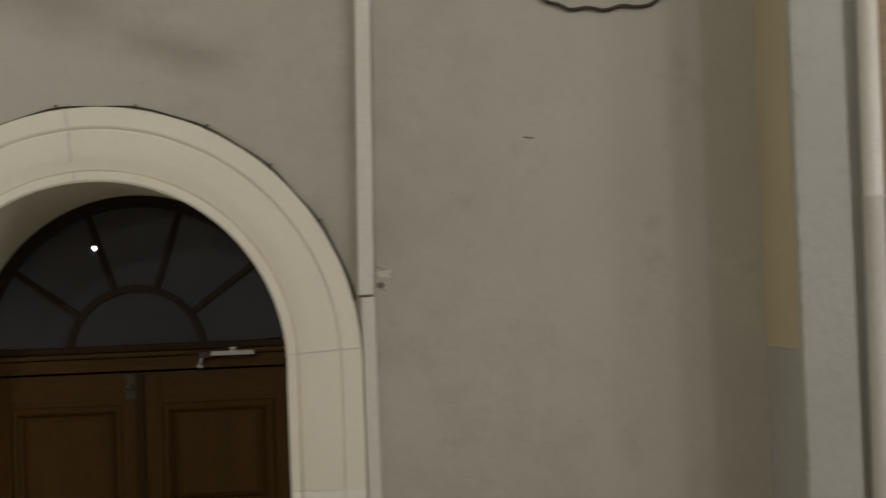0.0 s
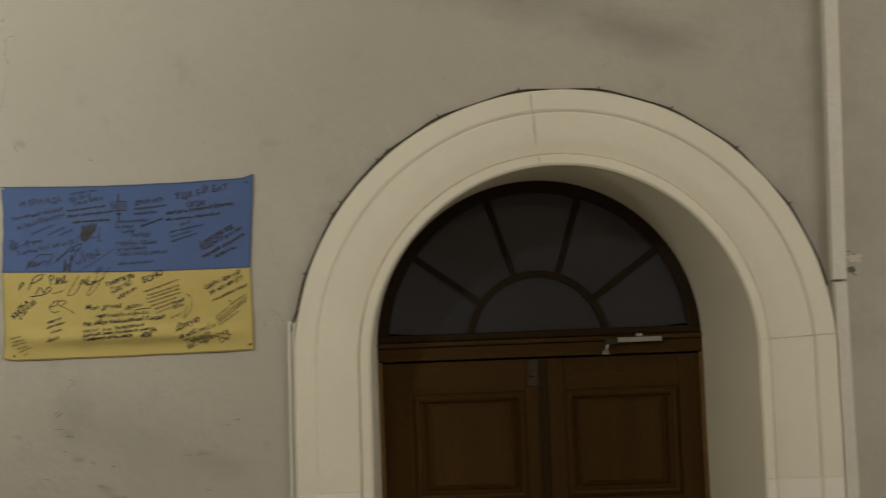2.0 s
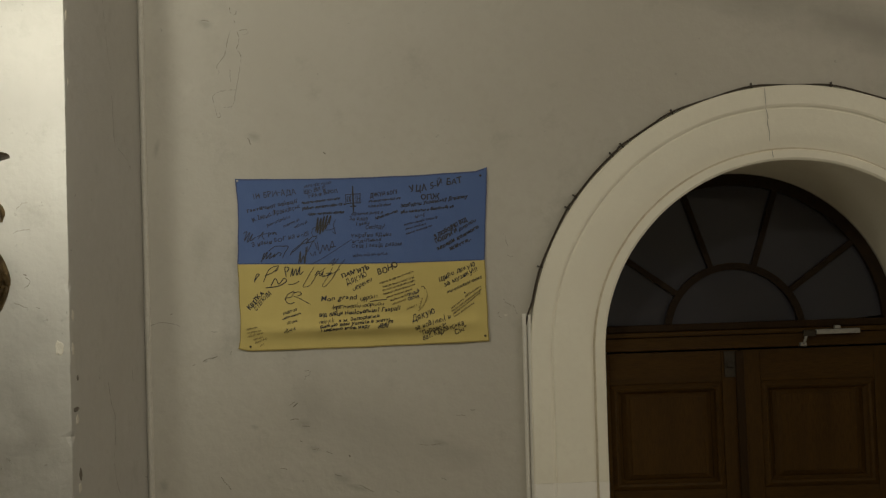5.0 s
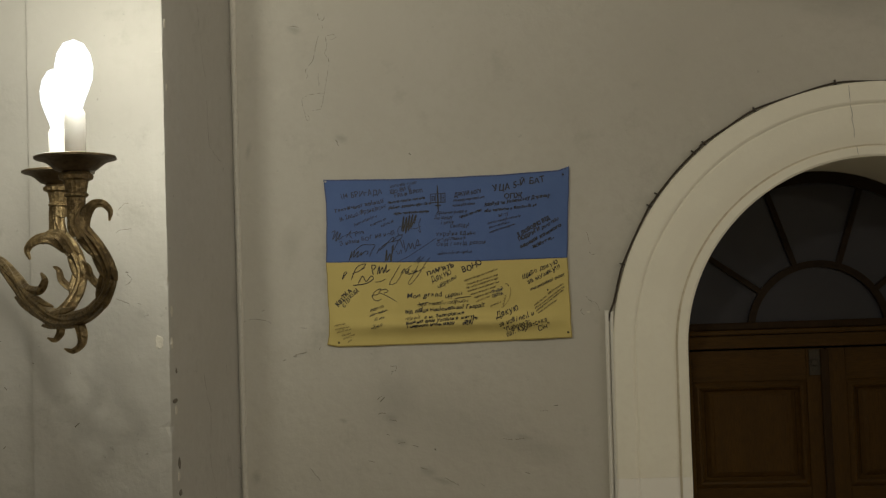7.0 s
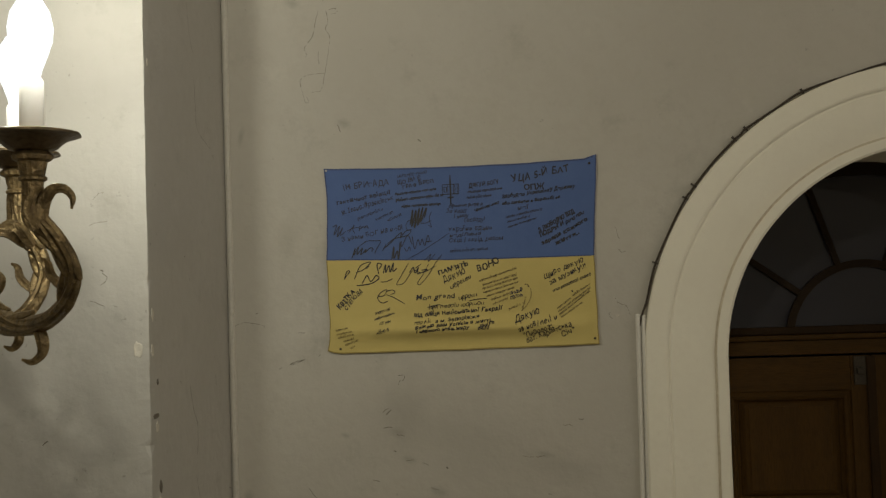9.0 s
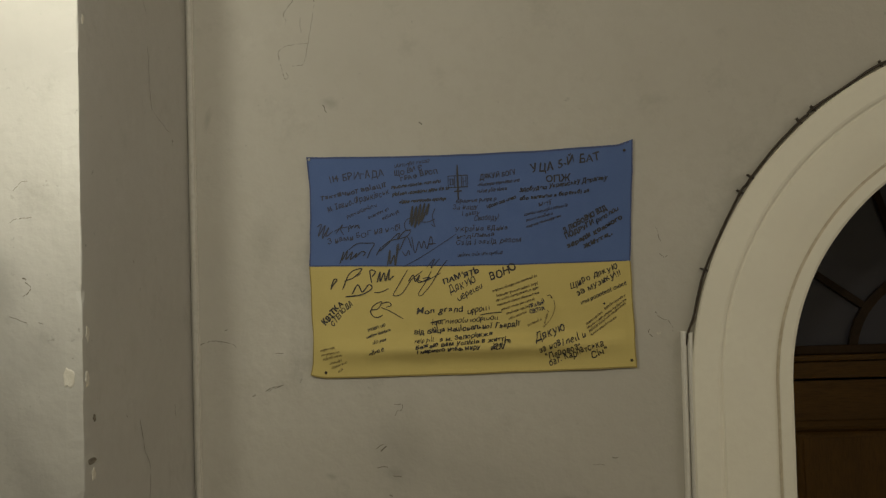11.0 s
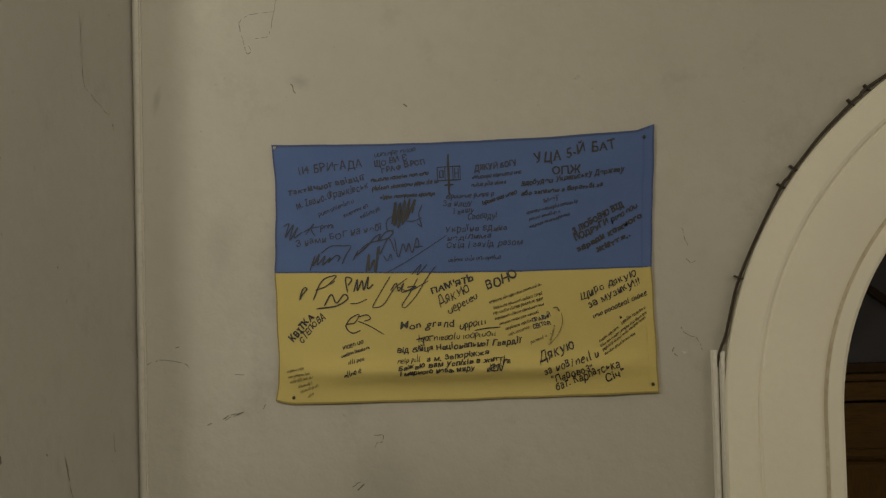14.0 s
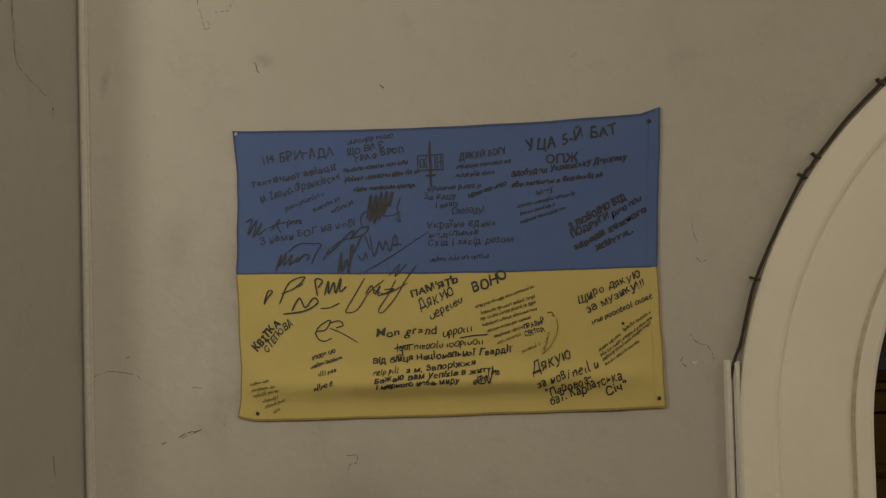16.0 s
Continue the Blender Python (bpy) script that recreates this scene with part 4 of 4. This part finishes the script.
SIGNED += [
    ("B", 2.4, [(327, 555), (359, 570), (411, 533)]),
    ("B", 3, [(186, 707), (198, 677), (222, 660), (211, 692), (189, 699), (195, 722), (210, 731), (228, 721)]),
    ("B", 3, [(219, 670), (243, 662), (253, 677), (236, 686)]),
    ("B", 2.6, [(220, 686), (251, 704), (292, 738)]),
    ("B", 3.2, [(531, 729), (561, 722), (598, 718)]),
]
SIGNED += [
    ("B", 3.2, [(376, 761), (403, 751), (424, 747)]),
    ("B", 3.2, [(395, 754), (397, 788)]),
    ("B", 3, [(561, 891), (574, 864), (582, 867), (569, 882), (587, 886), (592, 860), (597, 888), (608, 848), (619, 848)]),
    ("E", 2.6, [(738, 650), (748, 648), (754, 663), (749, 657)]),
    ("D", 2, [(759, 670), (760, 710), (747, 755), (725, 793)]),
]
SIGNED += [
    ("B", 6, [(911, 692), (914, 701)]),
]

INKS = {"A": INK_THIN, "B": INK, "C": INK_THIN, "D": INK_BROWN, "E": INK_SEPIA}
GLYPHS = {}


def glyph(ch, weight):
    """The outline of one letter, filled: points, triangles and advance."""
    if (ch, weight) not in GLYPHS:
        cu = bpy.data.curves.new("glyph", "FONT")
        cu.body, cu.size, cu.offset, cu.resolution_u = ch, 1.0, weight, 3
        ob = new("glyph", cu)
        bpy.context.view_layer.update()
        me = bpy.data.meshes.new_from_object(ob.evaluated_get(bpy.context.evaluated_depsgraph_get()))
        pts = [(v.co.x, v.co.y) for v in me.vertices]
        tri = [tuple(p.vertices) for p in me.polygons]
        wide = max((p[0] for p in pts), default=0.3) + 0.07
        bpy.data.objects.remove(ob)
        bpy.data.curves.remove(cu)
        bpy.data.meshes.remove(me)
        GLYPHS[ch, weight] = (pts, tri, wide)
    return GLYPHS[ch, weight]


def on_cloth(a, b, lift=0.0011):
    """Cloth units: a across and b down, in thousandths."""
    return flag_at(a / 1000, b / 1000) - Vector((0, lift, 0))


STEEP = 900 / 614       # one unit down is shorter than one across


def lettered(k, text, a0, b0, a1, b1, high, ink, style):
    rnd = random.Random(k)
    high *= 1.28 if style == 2 else 1.12
    weight = 0.014
    nib = {"B": 4.2, "A": 3.2, "C": 2.4}[ink] * (0.72 if style == 2 else 1.0)
    fat = max(0.0, nib - (0.085 + 2 * weight) * high * 1.38) / 2
    strikes = [(0, 0)] if fat < 0.15 else [(fat * math.cos(q), fat * math.sin(q)) for q in (0.4, 1.97, 3.54, 5.11)]
    glyphs = [None if c == " " else glyph(c, weight) for c in text]
    total = sum(0.36 if g is None else g[2] for g in glyphs)
    da, db = a1 - a0, (b1 - b0) / STEEP
    run = math.hypot(da, db)
    ca, sa = da / run, db / run
    size_x, size_y = run / total, high * 1.38
    bm = bmesh.new()
    pen = 0.0
    for g in glyphs:
        if g is None:
            pen += 0.36
            continue
        pts, tri, wide = g
        calm = 0.45 if high > 24 else 1.0
        turn, tall, drop = rnd.uniform(-0.13, 0.13) * calm, 1 + rnd.uniform(-0.18, 0.18) * calm, rnd.uniform(-0.09, 0.09) * calm
        slant = (0.30 if style == 2 else 0.06) + rnd.uniform(-0.1, 0.1)
        outline = []
        for x, y in pts:
            wx = 0.085 * noise.noise((x * 2.3 + k, y * 2.3, pen * 3))
            wy = 0.085 * noise.noise((x * 2.3, y * 2.3 + k, pen * 3 + 9))
            x, y = x + wx, (y + wy) * tall + drop
            px = (pen + x + turn * -y) * size_x + slant * y * size_y * 0.6
            py = (y + turn * x) * size_y
            outline.append((a0 + px * ca + py * sa, b0 + (px * sa - py * ca) * STEEP))
        for j, (fa, fb) in enumerate(strikes):          # the nib's breadth
            vs = [bm.verts.new(on_cloth(a + fa, b + fb * STEEP, 0.0011 + 0.00004 * j + 0.00001 * k)) for a, b in outline]
            for t in tri:
                bm.faces.new([vs[i] for i in t])
        pen += wide
    part("inscription", bm, INKS[ink], blue if b0 < 500 else yellow, kind="stuff")


def ribbon(bm, pts, wide, place, steps=5):
    """A flat stroke along points of a plane that place() puts into the world; its ends taper."""
    line = spline(pts, steps)
    rows = []
    for i, q in enumerate(line):
        d = line[min(i + 1, len(line) - 1)] - line[max(i - 1, 0)]
        n = np.array((-d[1], d[0])) / (np.hypot(*d) + 1e-9)
        w = wide * 0.5 * (0.55 if i in (0, len(line) - 1) else 1.0)
        rows.append([bm.verts.new(place(*(q + n * w))), bm.verts.new(place(*(q - n * w)))])
    for p, q in zip(rows, rows[1:]):
        bm.faces.new((p[0], p[1], q[1], q[0]))


FORMS = [
    [(0, 0), (0.05, 0.6), (0.06, 0.35), (0.3, 0.62), (0.5, 0.5), (0.52, 0)],
    [(0.25, 0.6), (0.02, 0.4), (0.05, 0.08), (0.3, 0), (0.5, 0.25), (0.42, 0.55), (0.22, 0.62)],
    [(0.1, 1.05), (0.12, 0.5), (0.15, 0.02), (0.3, 0)],
    [(0.1, 0.6), (0.12, 0.05), (0.25, 0)],
    [(0.03, 0.3), (0.4, 0.35), (0.35, 0.6), (0.1, 0.5), (0.05, 0.15), (0.25, 0), (0.5, 0.1)],
    [(0.03, 0.6), (0.05, 0.15), (0.25, 0), (0.45, 0.2), (0.48, 0.6), (0.5, 0.05)],
    [(0.05, 0.6), (0.05, -0.35), (0.05, 0.5), (0.3, 0.62), (0.45, 0.4), (0.3, 0.12), (0.06, 0.15)],
]


def scrawled(k, a0, b0, a1, b1, high, ink, wide):
    """Words that cannot be read: rows of bare pen strokes."""
    rnd = random.Random(1000 + k)
    da, db = a1 - a0, (b1 - b0) / STEEP
    run = math.hypot(da, db)
    ca, sa = da / run, db / run
    high *= 1.15
    bm = bmesh.new()
    x, left = 0.0, rnd.randint(4, 9)
    while x < run - high * 0.3:
        form = rnd.choice(FORMS)
        tall, broad = high * rnd.uniform(0.85, 1.25), high * rnd.uniform(0.85, 1.2)
        pts = []
        for fx, fy in form:
            px = x + fx * broad + fy * tall * 0.22 + rnd.uniform(-0.05, 0.05) * high
            py = fy * tall + rnd.uniform(-0.06, 0.06) * high
            pts.append((a0 + px * ca + py * sa, b0 / STEEP + px * sa - py * ca))
        ribbon(bm, pts, min(max(wide * 0.72, 1.4), high * 0.26), lambda a, b: on_cloth(a, b * STEEP, 0.0011 + 0.00002 * k), 3)
        x += broad * (max(f[0] for f in form) + 0.14)
        left -= 1
        if left == 0:
            x, left = x + high * 0.4, rnd.randint(3, 9)
    part("inscription", bm, INKS[ink], blue if b0 < 500 else yellow, kind="stuff")


for k, row in enumerate(WORDS):
    lettered(k, *row)
for k, row in enumerate(SCRAWLS):
    scrawled(k, *row)
for k, (ink, wide, pts) in enumerate(SIGNED):
    bm = bmesh.new()
    ribbon(bm, [(a, b / STEEP) for a, b in pts], wide * 0.95, lambda a, b: on_cloth(a, b * STEEP, 0.0022), 6)
    part("signature", bm, INKS[ink], blue if pts[0][1] < 500 else yellow)
# the emblem: a plain lettered shield shape with an upright sword
bm = bmesh.new()
for box in ([(440, 98), (440, 150), (500, 148), (500, 96), (440, 98)], [(460, 100), (460, 148)], [(481, 98), (481, 147)], [(446, 112), (446, 138), (455, 138), (455, 112), (446, 112)], [(486, 102), (486, 144)], [(495, 102), (495, 144)], [(486, 123), (495, 122)]):
    ribbon(bm, [(a, b / STEEP) for a, b in box], 3.6, lambda a, b: on_cloth(a, b * STEEP, 0.0014), 1)
ribbon(bm, [(469, 48 / STEEP), (470, 205 / STEEP)], 6, lambda a, b: on_cloth(a, b * STEEP, 0.0017), 4)
ribbon(bm, [(458, 168 / STEEP), (482, 166 / STEEP)], 6, lambda a, b: on_cloth(a, b * STEEP, 0.0019), 2)
part("emblem", bm, INK, blue, "black drawn shield with an upright sword")


# ---------------------------------------------------------------- cracks, scrapes and chips
WALL_MARKS = [
    (1.6, [(-3.374, 3.341), (-3.372, 3.323), (-3.357, 3.314), (-3.351, 3.326)]),
    (1.4, [(-3.362, 3.294), (-3.358, 3.285)]),
    (1.6, [(-3.341, 3.257), (-3.318, 3.259), (-3.314, 3.245), (-3.331, 3.241)]),
    (1.6, [(-3.374, 3.256), (-3.385, 3.223), (-3.396, 3.173), (-3.424, 3.134), (-3.419, 3.108), (-3.427, 3.101)]),
    (1.6, [(-3.351, 3.252), (-3.344, 3.221), (-3.351, 3.191), (-3.339, 3.165), (-3.342, 3.129), (-3.356, 3.059), (-3.366, 3.008), (-3.377, 2.983), (-3.405, 2.98)]),
    (1.4, [(-3.357, 3.043), (-3.388, 3.042), (-3.427, 3.036), (-3.444, 3.02), (-3.439, 2.986), (-3.433, 2.966)]),
    (1.8, [(-3.433, 2.961), (-3.429, 2.948), (-3.417, 2.95), (-3.421, 2.965)]),
    (1.2, [(-3.38, 3.116), (-3.379, 3.07)]),
    (2.4, [(-3.323, 2.866), (-3.311, 2.843)]),
]
WALL_MARKS += [
    (3, [(-3.053, 2.805), (-3.044, 2.798)]),
    (1.6, [(-3.479, 3.299), (-3.451, 3.294)]),
    (1.6, [(-3.625, 3.276), (-3.622, 3.264)]),
    (2.2, [(-3.504, 2.076), (-3.483, 2.087), (-3.458, 2.09)]),
    (1.6, [(-3.543, 2.065), (-3.531, 2.067)]),
    (2, [(-3.146, 2.032), (-3.125, 2.031), (-3.128, 2.016), (-3.142, 2.011)]),
    (1.4, [(-3.139, 2.014), (-3.145, 2.001)]),
    (3, [(-3.187, 1.907), (-3.172, 1.92)]),
    (1.6, [(-3.199, 1.913), (-3.178, 1.925)]),
]
WALL_MARKS += [
    (1.6, [(-3.196, 1.862), (-3.17, 1.864)]),
    (2, [(-3.155, 1.838), (-3.129, 1.834)]),
    (2, [(-3.167, 1.787), (-3.157, 1.784)]),
    (2, [(-3.126, 1.753), (-3.1, 1.758)]),
    (3, [(-3.074, 1.746), (-3.052, 1.737)]),
    (4, [(-2.995, 1.73), (-2.99, 1.725)]),
    (1.6, [(-2.612, 1.859), (-2.582, 1.857)]),
    (2, [(-2.564, 1.876), (-2.546, 1.878)]),
    (1.4, [(-2.747, 1.763), (-2.707, 1.758), (-2.671, 1.762)]),
]
WALL_MARKS += [
    (1.4, [(-2.671, 1.641), (-2.651, 1.636)]),
    (1.6, [(-3.452, 1.67), (-3.416, 1.623)]),
    (1.6, [(-3.047, 1.663), (-3.021, 1.659)]),
    (1.4, [(-2.961, 1.626), (-2.91, 1.6)]),
    (1.4, [(-3.237, 1.692), (-3.216, 1.689)]),
    (1.5, [(-2.834, 1.604), (-2.819, 1.594)]),
    (1.2, [(-2.421, 2.492), (-2.415, 2.465), (-2.408, 2.447)]),
    (1.2, [(-2.414, 2.419), (-2.402, 2.41), (-2.391, 2.411)]),
    (1.2, [(-2.431, 2.264), (-2.421, 2.247), (-2.401, 2.24), (-2.39, 2.225), (-2.386, 2.207)]),
]
WALL_MARKS += [
    (1.6, [(-2.449, 2.218), (-2.451, 2.209), (-2.441, 2.195)]),
    (1.6, [(-3.694, 2.203), (-3.67, 2.215), (-3.644, 2.221), (-3.598, 2.21), (-3.585, 2.201)]),
    (2, [(-3.497, 2.075), (-3.474, 2.084), (-3.452, 2.093)]),
    (1.8, [(-3.542, 2.064), (-3.53, 2.065)]),
    (1.4, [(-3.472, 2.179), (-3.452, 2.181)]),
    (1.6, [(-3.409, 2.097), (-3.4, 2.108)]),
    (2, [(-3.616, 2.247), (-3.607, 2.252)]),
    (5, [(0.1, 2.812), (0.14, 2.808)]),
    (4, [(-0.434, 2.378), (-0.401, 2.361), (-0.386, 2.346)]),
]
WALL_MARKS += [
    (5, [(-0.431, 2.313), (-0.404, 2.292)]),
]
SIDE_MARKS = [
    (1.6, [(3.367, 3.303), (3.379, 3.248), (3.394, 3.18), (3.417, 3.101), (3.444, 3.061)]),
    (1.4, [(3.442, 2.982), (3.454, 2.919), (3.461, 2.839)]),
    (1.6, [(3.623, 2.77), (3.626, 2.75)]),
    (3, [(3.599, 2.066), (3.607, 2.023)]),
    (2.4, [(3.347, 2.043), (3.376, 1.969), (3.41, 1.922), (3.404, 1.854), (3.391, 1.78), (3.411, 1.715), (3.437, 1.68), (3.446, 1.621)]),
    (4, [(3.26, 2.064), (3.268, 2.058)]),
    (3, [(3.321, 2.429), (3.325, 2.426)]),
    (2, [(3.716, 1.683), (3.747, 1.675)]),
    (1.6, [(3.454, 2.965), (3.449, 2.894), (3.458, 2.85), (3.47, 2.823), (3.522, 2.805), (3.591, 2.785)]),
]
SIDE_MARKS += [
    (4, [(3.619, 2.766), (3.622, 2.763)]),
]
FRONT_MARKS = [
    (3, [(-3.843, 2.382), (-3.833, 2.378)]),
    (2, [(-3.836, 2.374), (-3.824, 2.362), (-3.83, 2.348), (-3.842, 2.343)]),
    (1.6, [(-3.872, 2.302), (-3.833, 2.287)]),
    (2, [(-3.809, 2.286), (-3.794, 2.284)]),
    (3, [(-4.012, 1.917), (-3.996, 1.928)]),
    (2, [(-4.023, 2.082), (-4.022, 2.08)]),
    (1.6, [(-4.263, 2.182), (-4.25, 2.184)]),
    (3, [(-4.286, 1.834), (-4.28, 1.844)]),
    (3, [(-4.248, 1.853), (-4.239, 1.862)]),
]
FRONT_MARKS += [
    (2.5, [(-4.234, 2.032), (-4.242, 2.043)]),
    (2, [(-4.146, 2.118), (-4.141, 2.112)]),
    (3, [(-4.268, 2.186), (-4.262, 2.181)]),
    (1.2, [(-3.862, 2.574), (-3.847, 2.588), (-3.829, 2.595)]),
    (1.2, [(-3.87, 2.506), (-3.849, 2.513), (-3.818, 2.514)]),
    (1.2, [(-4.3, 2.667), (-4.268, 2.668)]),
    (1.2, [(-4.291, 2.6), (-4.283, 2.601)]),
]


def marks(rows, parent, place):
    """Broken hairline scratches: each runs in short dashes of uneven width."""
    for k, (wide, pts) in enumerate(rows):
        rnd = random.Random(500 + k)
        bm = bmesh.new()
        fine = spline(pts, 8)
        line = [p + np.array((0.0035 * noise.noise((p[0] * 70, p[1] * 70, 1)), 0.0035 * noise.noise((p[0] * 70, p[1] * 70, 5)))) for p in fine]
        i = 0
        while i < len(line) - 1:
            n = rnd.randint(2, 6) if len(line) > 12 else len(line)
            run = line[i:i + n + 1]
            if len(run) > 1:
                ribbon(bm, run, wide / 1000 * rnd.uniform(0.5, 1.2), place, 2)
            i += n + (rnd.choice((0, 0, 1, 2)) if len(line) > 12 else 0)
        part("crack", bm, CRACK, parent)


marks(WALL_MARKS, wall, lambda x, z: Vector((x, WALL - 0.0006, z)))
marks(SIDE_MARKS, pier_w, lambda y, z: Vector((PIL_X + 0.0008, y, z)))
marks(FRONT_MARKS, pier_w, lambda x, z: Vector((x, PIL_Y - 0.0008 + (0.012 if x < -4.145 else 0), z)))


def flake(cx, cz, wide, high, seed, mat, side=False, parent=None, face=PIL_Y):
    """A shallow irregular patch of bare or knocked plaster with a broken rim."""
    rnd = random.Random(seed)
    bm = bmesh.new()
    rings = []
    for f, h in ((1.0, 0.0), (0.86, 0.0018), (0.4, 0.0012), (0.05, 0.001)):
        ring = []
        for k in range(20):
            a = 2 * math.pi * k / 20
            r = f * (1 + 0.55 * noise.noise((math.cos(a) * 1.6 + seed * 3.1, math.sin(a) * 1.6, 3)) + 0.35 * noise.noise((math.cos(a) * 4 + seed, math.sin(a) * 4, 8)))
            u, w = cx + math.cos(a) * wide / 2 * r, cz + math.sin(a) * high / 2 * r
            ring.append(Vector((PIL_X + h, u, w)) if side else Vector((u, face - h, w)))
        rings.append(ring)
    loft(bm, rings)
    part("plaster_chip", bm, mat, parent or pier_w)


flake(-3.742, 2.165, 0.026, 0.046, 2, CHIP)
for cy, cz, w, h, s, m in ((3.040, 2.165, 0.02, 0.035, 11, CHIP), (3.045, 2.26, 0.018, 0.03, 12, CHIP), (3.060, 1.985, 0.050, 0.012, 13, CRACK), (3.066, 1.955, 0.022, 0.026, 14, CHIP), (3.085, 1.79, 0.022, 0.034, 15, CRACK), (3.078, 1.752, 0.02, 0.03, 16, CHIP), (3.09, 1.70, 0.026, 0.018, 17, CRACK), (3.10, 1.66, 0.02, 0.016, 20, CRACK), (3.075, 2.075, 0.012, 0.016, 21, CRACK), (3.045, 2.95, 0.012, 0.02, 18, CHIP), (3.04, 3.15, 0.014, 0.03, 19, CHIP)):
    flake(cy, cz, w, h, s, m, True)
# broken plaster at the trunking's end, worn spots on the wall and surround
flake(-0.405, 2.352, 0.05, 0.028, 31, CHIP, False, wall, WALL)
flake(-0.420, 2.312, 0.03, 0.022, 32, CRACK, False, wall, WALL)
flake(-2.425, 2.205, 0.011, 0.007, 33, CHIP, False, wall, WALL)
CRACKED = [[(-1.492, 2.966), (-1.490, 2.905)], [(-1.489, 2.897), (-1.483, 2.865), (-1.486, 2.845), (-1.480, 2.815), (-1.481, 2.782)], [(-1.474, 2.752), (-1.470, 2.722)]]
for run, proud in zip(CRACKED, (0.0300, 0.0235, 0.0215)):
    bm = bmesh.new()
    ribbon(bm, run, 0.0016, lambda x, z: Vector((x, WALL - proud - 0.001, z)), 3)
    part("crack", bm, CRACK, surround)
